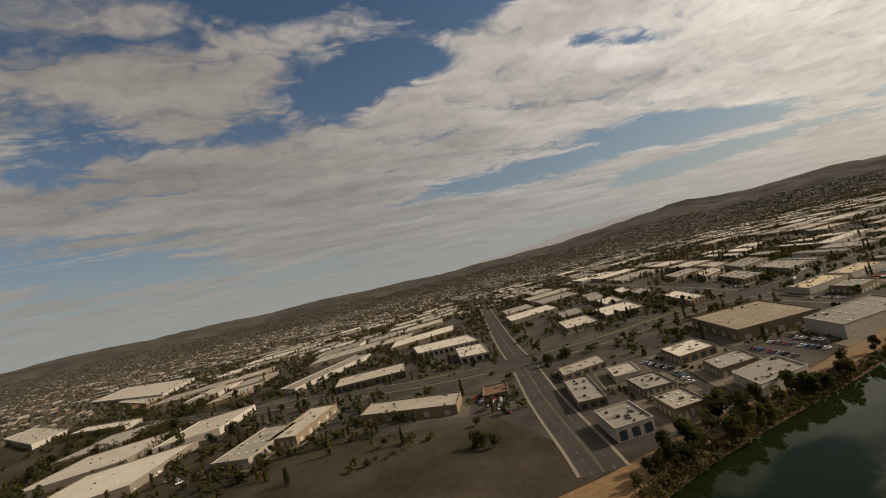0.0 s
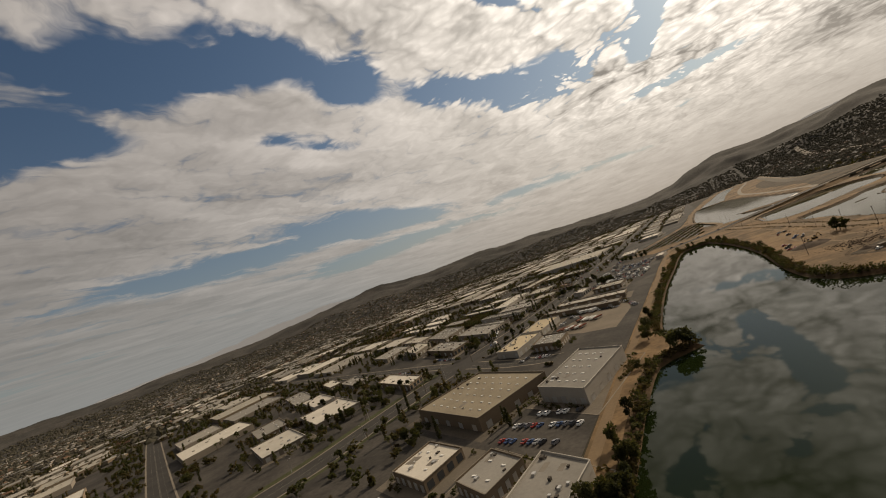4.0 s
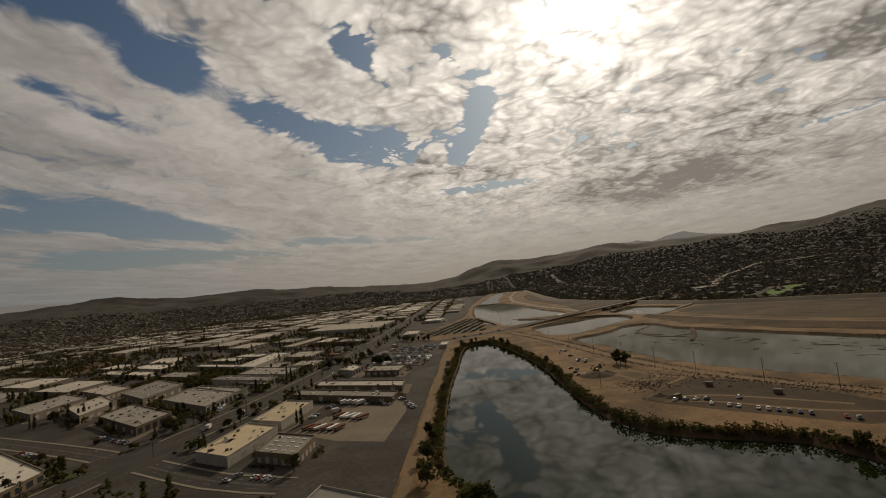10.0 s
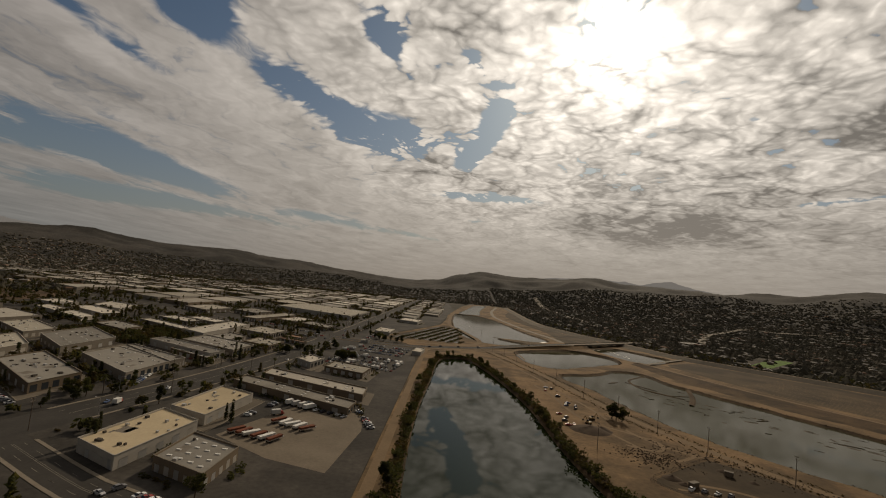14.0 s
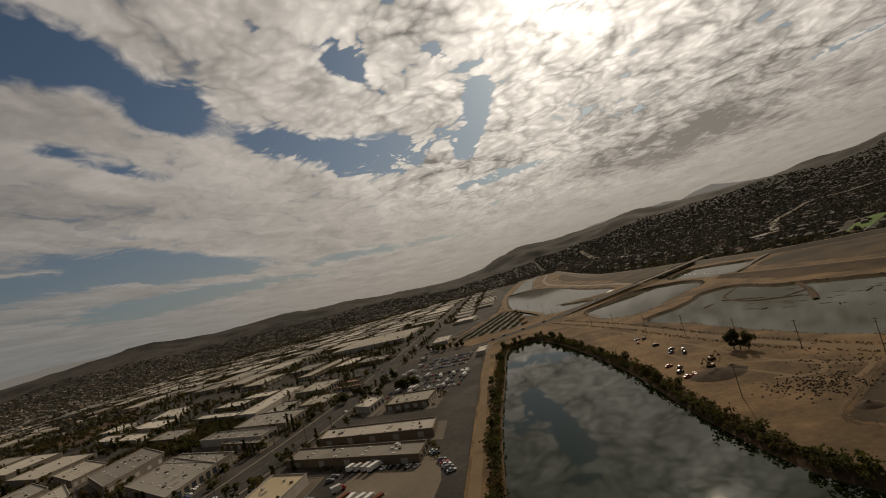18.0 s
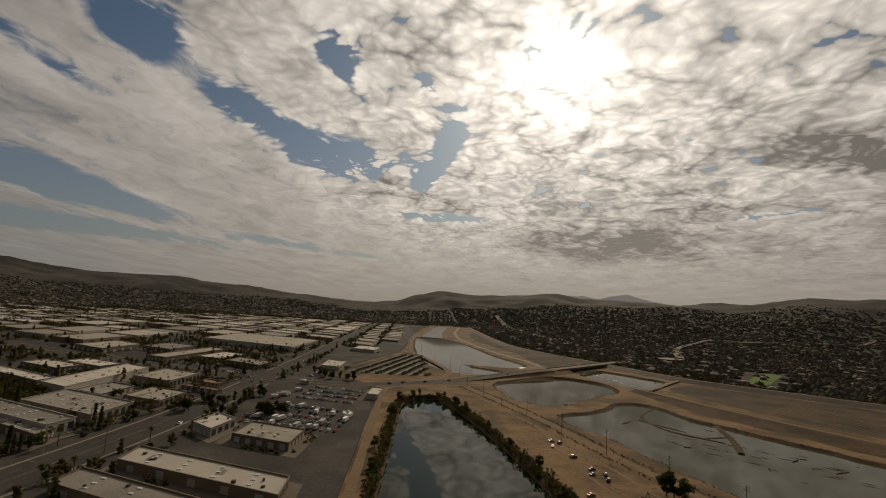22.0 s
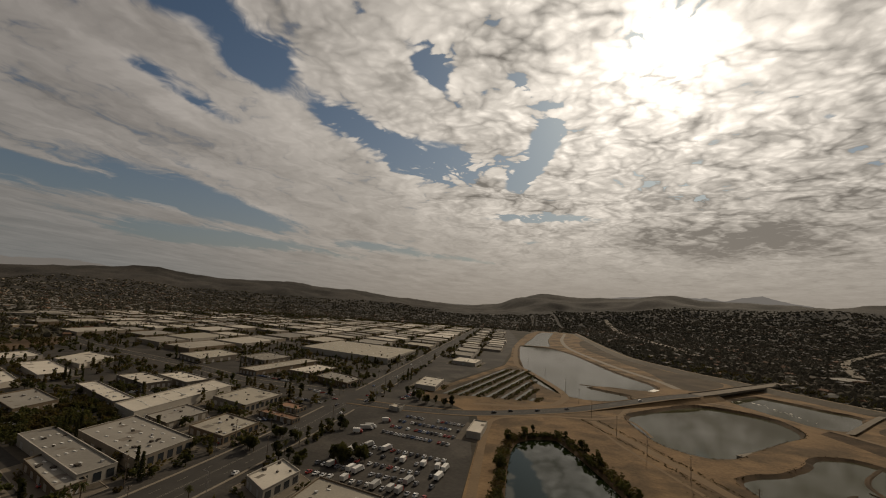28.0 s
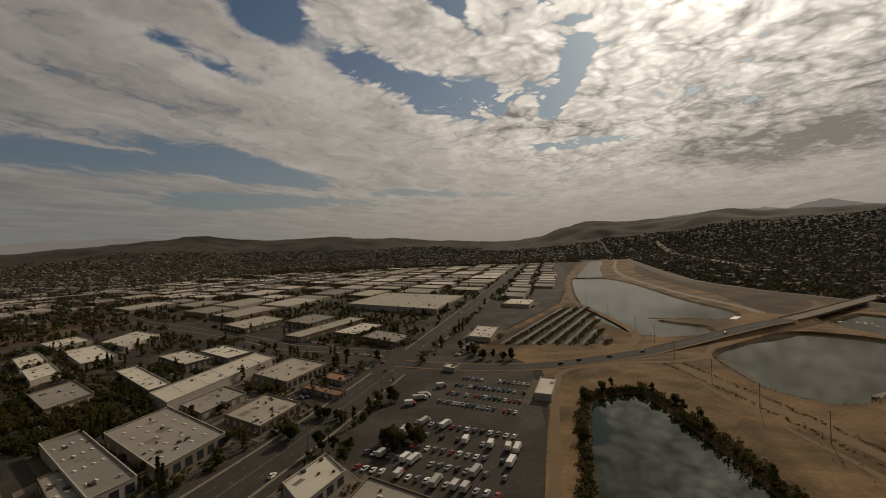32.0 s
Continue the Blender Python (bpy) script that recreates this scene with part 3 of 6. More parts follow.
RANGE = [(-110, 0.4), (-75, 0.5), (-60, 1.3), (-54, 1.9), (-50, 2.0), (-47, 2.2), (-44, 1.9), (-41, 1.4), (-36, 0.8), (-12, 0.3), (0, 0.5), (8, 1.8), (14, 2.5), (19, 2.7), (22.5, 2.5), (24, 2.8), (25.7, 3.15), (27, 2.75), (29, 2.3), (34, 1.6), (60, 1.0)]


def make_range():
    """The last mountains behind the hills, with haze painted on as pale, glowing colour."""
    az = np.arange(-110, 60, 0.25)
    rise = np.interp(az, [a for a, _ in RANGE], [b for _, b in RANGE])
    vs = []
    for a, r in zip(az, rise):
        x, y = math.sin(radians(a)) * 4700, 100 + math.cos(radians(a)) * 4700
        top = 82 + 4700 * math.tan(radians(r)) + 14 * noise.noise((a * 0.6, 2.0, 0.0)) + 6 * noise.noise((a * 1.9, 5.0, 0.0))
        vs += [(x, y, -4.0), (x * 1.01, y * 1.01, top)]
    fs = [(2 * i, 2 * i + 2, 2 * i + 3, 2 * i + 1) for i in range(len(az) - 1)]
    tagged(put_mesh("backdrop_mountains", vs, fs, M["range"]), "mountains on the horizon, coloured pale and glowing to stand in for haze", "mountains", "", "structure")


make_range()

SKEW = -0.42
MAIN = [(-700, -470), (-560, -370), (-440, -268), (-366, -190), (-294, -122), (-252, -66), (-226, -20), (-208, 40), (-201, 110), (-194, 170), (-180, 240), (-163, 330), (-150, 450), (-145, 600), (-143, 800), (-143, 1200), (-143, 1900), (-140, 2700)]
BRIDGE_ROAD = [(-145, 612), (-88, 606), (-34, 614), (28, 650), (79, 690), (141, 742), (214, 800), (300, 886), (350, 936), (420, 1006), (520, 1090)]
CROSS = [(-30, -118), (-48, -110), (-124, -78), (-220, -33), (-364, 31), (-700, 190), (-1222, 440), (-1950, 780)]
SIDE = [(-78, 160), (-117, 172), (-196, 214), (-264, 246), (-420, 312), (-700, 430), (-1100, 600)]
NORTH = [(-145, 640), (-215, 653), (-275, 662), (-359, 704), (-468, 750), (-595, 801), (-733, 874), (-943, 974), (-1300, 1260)]
LEVEE = [(62, 628), (84, 560), (107, 481), (124, 405), (142, 340), (166, 286), (196, 240), (240, 190), (310, 120), (420, 30)]


FLOOD = [(300, 2860), (268, 1900), (246, 1330), (284, 1090), (332, 960), (390, 800), (434, 740), (497, 682), (562, 622), (702, 482), (902, 292), (1100, 92)]


def bridge_z(x, y):
    return 0.12 + 5.0 * max(0.0, min(1.0, (x - 60) / 120)) - 4.0 * max(0.0, min(1.0, (x - 380) / 120))


STREETS = [MAIN, CROSS, SIDE, NORTH, BRIDGE_ROAD]


def near_line(p, line, d):
    for a, b in zip(line, line[1:]):
        a, b, q = Vector(a), Vector(b), Vector(p)
        t = max(0, min(1, (q - a).dot(b - a) / (b - a).length_squared))
        if (a + (b - a) * t - q).length < d:
            return True
    return False


def road(name, line, width, label, z=0.05, kerb=True, step=14.0):
    L = smooth_line(line, step)
    r = ribbon(name, L, width, z, M["asphalt"], kind="structure", label=label)
    if kerb:
        for s in (-1, 1):
            run = []
            for p in L + [None]:
                if p is not None and not any(l is not line and near_line(p, l, 16) for l in STREETS):
                    run.append(p)
                    continue
                if len(run) > 1:
                    ribbon("kerb", run, 1.5, z + 0.14, M["kerb"], r, 0.3, s * (width / 2 + 0.75))
                run = []
    g = Geo()
    P = [Vector((*p, 0)) for p in L]
    acc = 0.0
    for a, b in zip(P, P[1:]):
        d = (b - a)
        ln = d.length
        d.normalize()
        k = Vector((-d.y, d.x, 0))
        s = 0.0
        if any(l is not line and near_line((a.x, a.y), l, 24) for l in STREETS):
            continue
        while s < ln:
            q = a + d * s
            for off in (-width * 0.25, width * 0.25):
                c = q + k * off
                g.add([c - k * 0.12, c + k * 0.12, c + k * 0.12 + d * 3, c - k * 0.12 + d * 3], [(0, 3, 2, 1)])
            s += 12.0
        for off in (-0.35, 0.35):
            g.add([a + k * (off - 0.1), a + k * (off + 0.1), b + k * (off + 0.1), b + k * (off - 0.1)], [(0, 3, 2, 1)])
    g.v = [(x, y, z + 0.012) for x, y, _ in g.v]
    g.make("lane_marking", M["mark"], r)
    return r


def ridge(name, line, profile, m, label, grow=lambda i: 1.0):
    """An earth bank: a cross section (offset to the right of travel is negative) drawn along a line."""
    P = [Vector(p) for p in line]
    vs, k = [], len(profile)
    for i, p in enumerate(P):
        d = (P[min(i + 1, len(P) - 1)] - P[max(i - 1, 0)]).normalized()
        s = Vector((-d.y, d.x))
        for j, (o, z) in enumerate(profile):
            w = 0.0 if j in (0, k - 1) else 0.35 * noise.noise((p.x * 0.05, p.y * 0.05, j * 3.0))
            q = p + s * o * grow(i) * (1 + 0.12 * noise.noise((p.x * 0.03, p.y * 0.03, j)))
            vs.append((q.x, q.y, z + w * (0 if z > 2 else 1)))
    fs = [(i * k + j, i * k + j + 1, i * k + k + j + 1, i * k + k + j) for i in range(len(P) - 1) for j in range(k - 1)]
    return tagged(put_mesh(name, vs, fs, m), label, "", "", "structure")


def make_roads():
    road("road_main", MAIN, 25, "wide dark asphalt avenue with pale kerbs")
    road("road_cross", CROSS, 18, "straight asphalt street into the distance", 0.044)
    road("road_side", SIDE, 14, "asphalt side street between warehouses", 0.042)
    road("road_north", NORTH, 17, "asphalt street between industrial blocks", 0.043)
    # paved yards under the industrial blocks
    patch("pavement_industrial", [(-29.5, -100), (-29.5, 60), (-29.5, 240), (-29.5, 500), (-40, 600), (-92, 655), (-96, 700), (-18, 975), (-8, 1150), (20, 1600), (-20, 2600), (-1000, 2700), (-1300, 1500), (-1300, 500), (-900, 100), (-420, -60), (-260, -120), (-150, -110), (-60, -112)], 0.02, M["lot"], "worn dark asphalt yards with oil stains")
    patch("pavement_west", [(-120, -100), (-190, -190), (-330, -250), (-440, -250), (-700, -440), (-1500, -500), (-1500, 450), (-1000, 260), (-480, 60), (-260, -60)], 0.012, M["lot"], "worn asphalt yards between low buildings")
    # bare dirt round the water
    holes = [b[1] for b in BASINS]
    patch("dirt_flats", [(-27, -118), (-29, 60), (-29, 240), (-29, 430), (-28, 560), (-34, 606), (-60, 640), (-92, 664), (-92, 690), (-14, 975), (-4, 1120), (0, 1330), (20, 1600), (56, 2000), (92, 2240), (130, 2430), (250, 2430), (296, 2300), (276, 1900), (254, 1330), (292, 1092), (340, 965), (398, 804), (442, 744), (505, 686), (570, 626), (710, 486), (910, 296), (1060, 120), (1060, -120), (700, -160), (420, -200), (270, -160), (300, -420), (0, -400), (-40, -280)], 0.03, M["dirt"], "bare dusty orange-brown flats beside the water", holes=holes)
    patch("dirt_floodplain", smooth_line([(322, 690), (330, 630), (348, 566), (376, 500), (424, 430), (520, 320), (640, 180), (760, 60), (880, 180), (700, 440), (590, 560), (500, 650), (436, 706), (396, 752), (372, 738)], 14, True), 0.05, M["flood"], "broad brown ploughed floodplain")
    patch("dirt_canal_flat", smooth_line([(214, 872), (222, 1053), (196, 1330), (196, 1600), (240, 1860), (254, 1700), (232, 1330), (262, 1100), (308, 975), (262, 890)], 14, True), 0.05, M["flood"], "brown flat beside the canal")
    ribbon("track_shore", smooth_line([(-22, -100), (-25, 60), (-25, 240), (-25, 430), (-24, 560), (-16, 604), (24, 628), (62, 634)], 8), 5.0, 0.06, M["path"], kind="structure", label="pale dirt track along the lake shore")
    ribbon("track_pond", smooth_line([(62, 634), (88, 651), (108, 694), (128, 722), (168, 758), (199, 772), (229, 770), (258, 722), (266, 690), (272, 660)], 6), 5.5, 0.056, M["path"], kind="structure", label="pale dirt track round the pond")
    ribbon("track_canal", smooth_line([(-40, 652), (20, 668), (44, 700), (52, 760), (26, 900), (6, 1000), (6, 1200), (14, 1400), (46, 1750)], 10), 8.0, 0.056, M["path"], kind="structure", label="pale dirt track on the canal bank")
    patch("yard_concrete", [(-104, 234), (-90, 280), (-84, 304), (-44, 290), (-40, 262), (-44, 206), (-72, 214)], 0.05, M["yard"], "pale dusty concrete truck yard")
    L = smooth_line(LEVEE, 10)
    ribbon("road_levee", L, 7.0, 0.06, M["path"], kind="structure", label="pale packed-dirt service track on the levee")
    far = smooth_line([(290, 2350)] + FLOOD[1:], 16)
    ridge("flood_levee", far, [(-15, -0.3), (-3.5, 5.0), (3.5, 5.0), (15, -0.3)], M["concrete"], "long grey stone-faced flood levee")
    ribbon("levee_road", far, 4.6, 5.06, M["path"], kind="structure", label="pale track on top of the flood levee")
    bench = smooth_line([(270, 668), (279, 640), (300, 582), (320, 532), (344, 480), (388, 410), (470, 310), (600, 160), (700, 40)], 8)
    ridge("river_embankment", bench, [(-46, -0.4), (-34, 0.35), (-5, 2.6), (5, 2.6), (12, -0.2)], M["slope"], "dark brown eroded river bank", lambda i: min(1.0, 0.3 + i * 0.06))
    ribbon("road_bench", bench, 6.5, 2.66, M["path"], kind="structure", label="pale dirt track on top of the river bank")
    for i in range(16):
        ribbon("furrow", [(x + 22 + i * 7.5, y + 10 + i * 6.0) for x, y in bench[14:]], 1.3, 0.075, M["path"] if i % 3 else M["dirt"], kind="structure", label="pale furrow across the brown plain")
    free = smooth_line([(640, 1190), (880, 1600), (1120, 1860), (1290, 1925), (1440, 1850), (1650, 1810), (1900, 1900)], 40)
    ribbon("road_hillside", free, 18.0, lambda x, y: hill_z(x, y) + 5.0, M["concrete"], kind="structure", label="pale motorway along the foot of the hills", thick=5.0)
    way = smooth_line([(470, 1500), (510, 1850), (537, 2153), (575, 2700), (606, 3135), (640, 3500)], 60)
    ribbon("road_motorway", way, 26.0, lambda x, y: hill_z(x, y) + 4.0, M["kerb"], kind="structure", label="pale concrete motorway running toward the hills", thick=4.0)
    patch("lawn", [(505, 800), (600, 905), (690, 985), (700, 960), (610, 870), (540, 796)], 0.06, M["lawn"], "bright green watered playing field")
    patch("grass_verge", [(-214, 160), (-206, 176), (-202, 196), (-212, 203), (-222, 196), (-212, 184)], 0.058, M["grass"], "dry green grass verge by the crossing")
    patch("field_west", [(-860, 760), (-840, 920), (-770, 885), (-690, 848), (-640, 800), (-600, 640), (-690, 660)], 0.03, M["field"], "bare reddish field between low buildings")
    for side in (-1, 1):
        for lo, hi in ((-110, -58), (2, 150)):
            run = [q for q in smooth_line(MAIN, 10) if lo < q[1] < hi]
            ribbon("grass_verge", run, 7.0 if side > 0 else 4.0, 0.056, M["grass"], kind="structure", offset=side * (18.5 if side > 0 else 16.5), label="dry green grass verge along the avenue")
    patch("lawn_park", [(-461, -423), (-455, -409), (-397, -381), (-386, -391)], 0.06, M["lawn"], "green lawn in the park")
    ribbon("canal_lane", smooth_line([(212, 868), (208, 930), (184, 1050), (163, 1223), (146, 1468), (162, 1760), (186, 1960), (214, 2160), (236, 2330)], 14), 11.0, 0.06, M["kerb"], kind="structure", label="pale concrete path beside the canal")


make_roads()


def bank(deck, line, side):
    """The earth slope from the road's edge down to the flats."""
    P = [Vector(p) for p in line]
    vs = []
    for i, p in enumerate(P):
        d = (P[min(i + 1, len(P) - 1)] - P[max(i - 1, 0)]).normalized()
        k = Vector((-d.y, d.x)) * side
        h = bridge_z(p.x, p.y)
        a, b = p + k * 8.4, p + k * (9.0 + 1.9 * h)
        vs += [(a.x, a.y, h + 0.08), (b.x, b.y, -0.2)]
    fs = [(2 * i, 2 * i + 1, 2 * i + 3, 2 * i + 2) for i in range(len(P) - 1)]
    put_mesh("embankment", vs, fs, M["dirt"], deck)


def make_bridge():
    L = smooth_line(BRIDGE_ROAD, 8)
    deck = ribbon("road_bridge", L, 17, bridge_z, M["asphalt"], kind="structure", label="asphalt road that climbs to a river bridge")
    for s in (-1, 1):
        bank(deck, [p for p in L if 30 < p[0] < 232], s)
        ribbon("parapet", [p for p in L if p[0] > 200], 0.6, lambda x, y: bridge_z(x, y) + 1.0, M["concrete"], deck, 2.4, s * 8.6)
        ribbon("verge", [p for p in L if p[0] < 205], 2.4, lambda x, y: bridge_z(x, y) + 0.1, M["path"], deck, 0.3, s * 9.6)
    span = [p for p in L if p[0] > 205]
    ribbon("girder", span, 15, lambda x, y: bridge_z(x, y) - 0.3, M["concrete"], deck, 1.6)
    for i in range(6):
        p = Vector(smooth_line(span, 4)[min(len(smooth_line(span, 4)) - 1, 6 + i * 8)])
        g = Geo()
        g.box((p.x, p.y), 1.4, 14, -3, bridge_z(p.x, p.y) - 1.5, radians(-45))
        g.make("pier", M["concrete"], deck)
    ribbon("deck_slab", span, 16.4, lambda x, y: bridge_z(x, y) + 0.05, M["yard"], deck)
    ribbon("lane_marking", L, 0.3, lambda x, y: bridge_z(x, y) + 0.08, M["mark"], deck)


make_bridge()

# ---- buildings ----
LABELS = {"wall": "tilt-up concrete", "wall_white": "white-walled", "wall_tan": "tan stucco"}


def para(c, e1, e2):
    c, e1, e2 = Vector(c), Vector(e1), Vector(e2)
    return ccw([tuple(c - e1 / 2 - e2 / 2), tuple(c + e1 / 2 - e2 / 2), tuple(c + e1 / 2 + e2 / 2), tuple(c - e1 / 2 + e2 / 2)])


def edge_vec(length, turn):
    return Vector((length * math.cos(radians(turn)), length * math.sin(radians(turn))))


def shell(poly, h, thick=0.35, lip=0.7):
    """Walls with a parapet round a sunken roof."""
    g = Geo()
    n = len(poly)
    inn = inset(poly, thick)
    vs = [(x, y, 0) for x, y in poly] + [(x, y, h) for x, y in poly] + [(x, y, h) for x, y in inn] + [(x, y, h - lip) for x, y in inn]
    fs = []
    for i in range(n):
        j = (i + 1) % n
        fs += [(i, j, n + j, n + i), (n + i, n + j, 2 * n + j, 2 * n + i), (2 * n + i, 2 * n + j, 3 * n + j, 3 * n + i)]
    return g.add(vs, fs), inn


def warehouse(c, e1, e2, h, wall="wall", roof="roof", detail=2, lights=0, units=6, doors=(1,), bays=4, seed=0, label="", windows=()):
    """A flat-roofed industrial building: walls, roof, skylights, rooftop units, loading doors, windows."""
    rng = random.Random(seed * 7 + 3)
    poly = para(c, e1, e2)
    g, inn = shell(poly, h)
    body = g.make("wall", M[wall], None)
    body.name = "warehouse"
    tagged(body, label or "flat-roofed %s industrial building on an asphalt yard" % LABELS[wall], "building", "industrial buildings")
    if detail >= 2:
        ribbon("coping", poly + poly[:1], 0.5, h + 0.12, M["kerb"] if wall == "wall_tan" else M["wall_white"], body, 0.12)
    put_mesh("roof", [(x, y, h - 0.7) for x, y in inn], [tuple(range(len(inn)))], M[roof], body)
    E1, E2, C = Vector(e1), Vector(e2), Vector(c)
    at = lambda u, v: C + E1 * u + E2 * v
    if detail >= 1:
        for i in range(lights):
            k = max(2, round(math.sqrt(lights)))
            u, v = ((i % k) + 0.5) / k - 0.5, ((i // k) + 0.5) / max(1, math.ceil(lights / k)) - 0.5
            p = at(u * 0.86 + rng.uniform(-.01, .01), v * 0.86)
            Geo().box(p, 0.9, 1.9, h - 0.72, h - 0.35, math.atan2(E1.y, E1.x)).make("skylight", M["skylight"], body)
        for i in range(units):
            p = at(rng.uniform(-.42, .42), rng.uniform(-.42, .42))
            s = rng.uniform(0.9, 2.0)
            q = Geo().box(p, s, s * rng.uniform(.6, 1.1), h - 0.72, h + rng.uniform(-0.2, 0.4), math.atan2(E1.y, E1.x))
            if s > 1.9:
                q.box(p + Vector((s * 0.8, 0)), s * 0.6, 0.6, h - 0.5, h - 0.1, math.atan2(E1.y, E1.x))
            q.make("rooftop_unit", M["vent"] if rng.random() < 0.6 else M["metal"], body)
        for i in range(1 + units // 5 if detail >= 2 else 0):
            p, w = at(rng.uniform(-.36, .36), rng.uniform(-.36, .36)), rng.uniform(3, 8)
            k = Geo().box(p, w, w * rng.uniform(.4, .9), h - 0.9, h - 0.69, math.atan2(E1.y, E1.x))
            k.make("roof_patch", M["tar"], body)
    if detail >= 2:
        for side in doors:
            a, b = Vector(poly[side]), Vector(poly[(side + 1) % 4])
            d = (b - a)
            ln = d.length
            d.normalize()
            out = Vector((d.y, -d.x))
            for i in range(bays):
                m = a + d * ln * (i + 0.5) / bays
                w, t = min(4.2, ln / bays * 0.5), rng.uniform(2.6, 3.4)
                vs = [m - d * w / 2 + out * 0.05, m + d * w / 2 + out * 0.05]
                Geo().add([(*vs[0], 0.05), (*vs[1], 0.05), (*vs[1], t), (*vs[0], t), (*(vs[0] + out * .12), t + .25), (*(vs[1] + out * .12), t + .25)], [(0, 1, 2, 3), (3, 2, 5, 4)]).make("loading_door", M["wall_white"] if rng.random() < .5 else M["metal"], body)
        for side in windows:
            a, b = Vector(poly[side]), Vector(poly[(side + 1) % 4])
            d = (b - a)
            ln = d.length
            d.normalize()
            out = Vector((d.y, -d.x))
            k = max(3, int(ln / 6))
            for i in range(k):
                m = a + d * ln * (i + 0.5) / k
                w = ln / k * 0.62
                p, q = m - d * w / 2 + out * 0.05, m + d * w / 2 + out * 0.05
                Geo().add([(*p, 0.6), (*q, 0.6), (*q, h * 0.72), (*p, h * 0.72)], [(0, 1, 2, 3)]).make("window", M["glass"], body)
    return body


FOOT = []


def block(c, a, b, h, wall, roof, lights, units, doors, windows):
    FOOT.append((c, a, b))
    doors, windows = ((3,), (0,)) if windows else ((0, 3), ())
    warehouse(c, edge_vec(*a), edge_vec(*b), h * 0.76, wall, roof, 2, lights, units, doors, 5, len(FOOT), windows=windows)


# centre, two edges (length, heading), height, walls, roof, skylights, rooftop units, door sides, window sides
block((-214, 450), (38, 87), (68, -25), 8.5, "wall", "roof_grey", 20, 10, (1,), (0,))
block((-187, 492), (36, 87), (34, -22), 6.5, "wall_tan", "roof_tan", 0, 14, (0,), (1,))
block((-264, 551), (110, 90), (32, -28), 9.0, "wall_white", "roof_white", 24, 8, (0, 1), ())
block((-218, 570), (48, 85), (42, -24), 8.0, "wall", "roof_tan", 0, 8, (0,), (1,))
block((-231, 505), (36, 86), (28, -25), 6.0, "wall", "roof_grey", 0, 6, (0,), ())
block((-321, 538), (16, 80), (84, -29), 8.0, "wall", "roof_white", 12, 4, (0,), ())
block((-340, 600), (26, 76), (56, -26), 7.0, "wall", "roof_white", 6, 8, (0,), ())
block((-316, 622), (26, 76), (54, -26), 7.0, "wall", "roof_white", 6, 8, (0,), ())
block((-228, 421), (18, 80), (84, -26), 8.0, "wall_white", "roof_grey", 14, 5, (0,), (1,))
block((-210, 400), (13, 88), (50, -28), 6.0, "wall_tan", "roof_grey", 8, 5, (0, 1), ())
block((-230, 376), (16, 84), (70, -27), 7.5, "wall", "roof_grey", 8, 5, (0,), ())
block((-347, 500), (32, 92), (52, -26), 6.5, "wall_tan", "roof_grey", 0, 8, (0,), ())
block((-256, 976), (160, 87), (176, -23), 11.0, "wall_white", "roof_tan", 49, 16, (0,), (1,))
block((-281, 752), (124, 80), (28, -21), 7.0, "wall_tan", "roof_tan", 10, 5, (0,), ())
block((-236, 738), (60, 80), (34, -21), 7.0, "wall_tan", "roof_white", 0, 8, (0,), (1,))
block((-189, 697), (36, 84), (52, -30), 7.0, "wall_tan", "roof_grey", 0, 14, (0,), (0, 1))
block((-397, 778), (72, 83), (58, -30), 8.0, "wall", "roof_tan", 12, 6, (0,), ())
block((-330, 800), (60, 83), (52, -26), 8.0, "wall", "roof", 12, 6, (0,), ())
block((-94, 726), (58, 89), (24, -18), 6.5, "wall_white", "roof_white", 0, 8, (0,), (0,))
block((-74, 958), (60, 84), (40, -20), 7.0, "wall_white", "roof_white", 0, 8, (0,), ())
block((-128, 217), (48, 84), (27, -27), 7.5, "wall_white", "roof_cream", 0, 12, (0, 1), ())
block((-125, 273), (48, 86), (25, -23), 7.0, "wall_white", "roof_cream", 0, 8, (0, 1), ())
block((-94, 200), (28, 90), (27, -23), 7.5, "wall_tan", "roof_grey", 16, 2, (0,), ())
block((-95, 313), (17, 86), (94, -24), 6.0, "wall_tan", "roof", 12, 6, (0,), (0,))
block((-91, 346), (20, 92), (86, -22), 6.0, "wall_tan", "roof", 12, 6, (0,), (0,))
block((-117, 424), (26, 80), (20, -40), 7.0, "wall_white", "roof_white", 0, 4, (0,), (0,))
block((-80, 408), (28, 85), (37, -21), 6.0, "wall_tan", "roof_tan", 4, 6, (0,), ())
block((-252, 300), (34, 87), (78, -35), 8.0, "wall_tan", "roof_grey", 0, 26, (), (0, 1))
block((-230, 348), (46, 90), (76, -34), 8.0, "wall", "roof_grey", 12, 10, (0,), (1,))
block((-315, 408), (60, 92), (68, -38), 8.5, "wall", "roof_grey", 12, 10, (0,), ())
block((-330, 352), (44, 96), (58, -40), 8.5, "wall", "roof_tan", 12, 8, (0,), ())
block((-33, -9), (30, 84), (24, -28), 8.0, "wall_white", "roof_grey", 0, 10, (0,), ())
block((-110, 97), (58, 70), (70, -29), 10.0, "wall_tan", "roof_brown", 42, 4, (0,), ())
block((-45, 100), (58, 80), (33, -29), 11.0, "wall_white", "roof_grey", 21, 4, (0,), ())
block((-150, -27), (35, 85), (23, -27), 5.5, "wall_tan", "roof_tan", 0, 8, (), (0,))
block((-112, -26), (16, 66), (24, -31), 5.5, "wall_white", "roof_tan", 0, 5, (0,), ())
block((-102, 20), (27, 80), (29, -26), 7.0, "wall_tan", "roof_white", 4, 8, (0,), (1,))
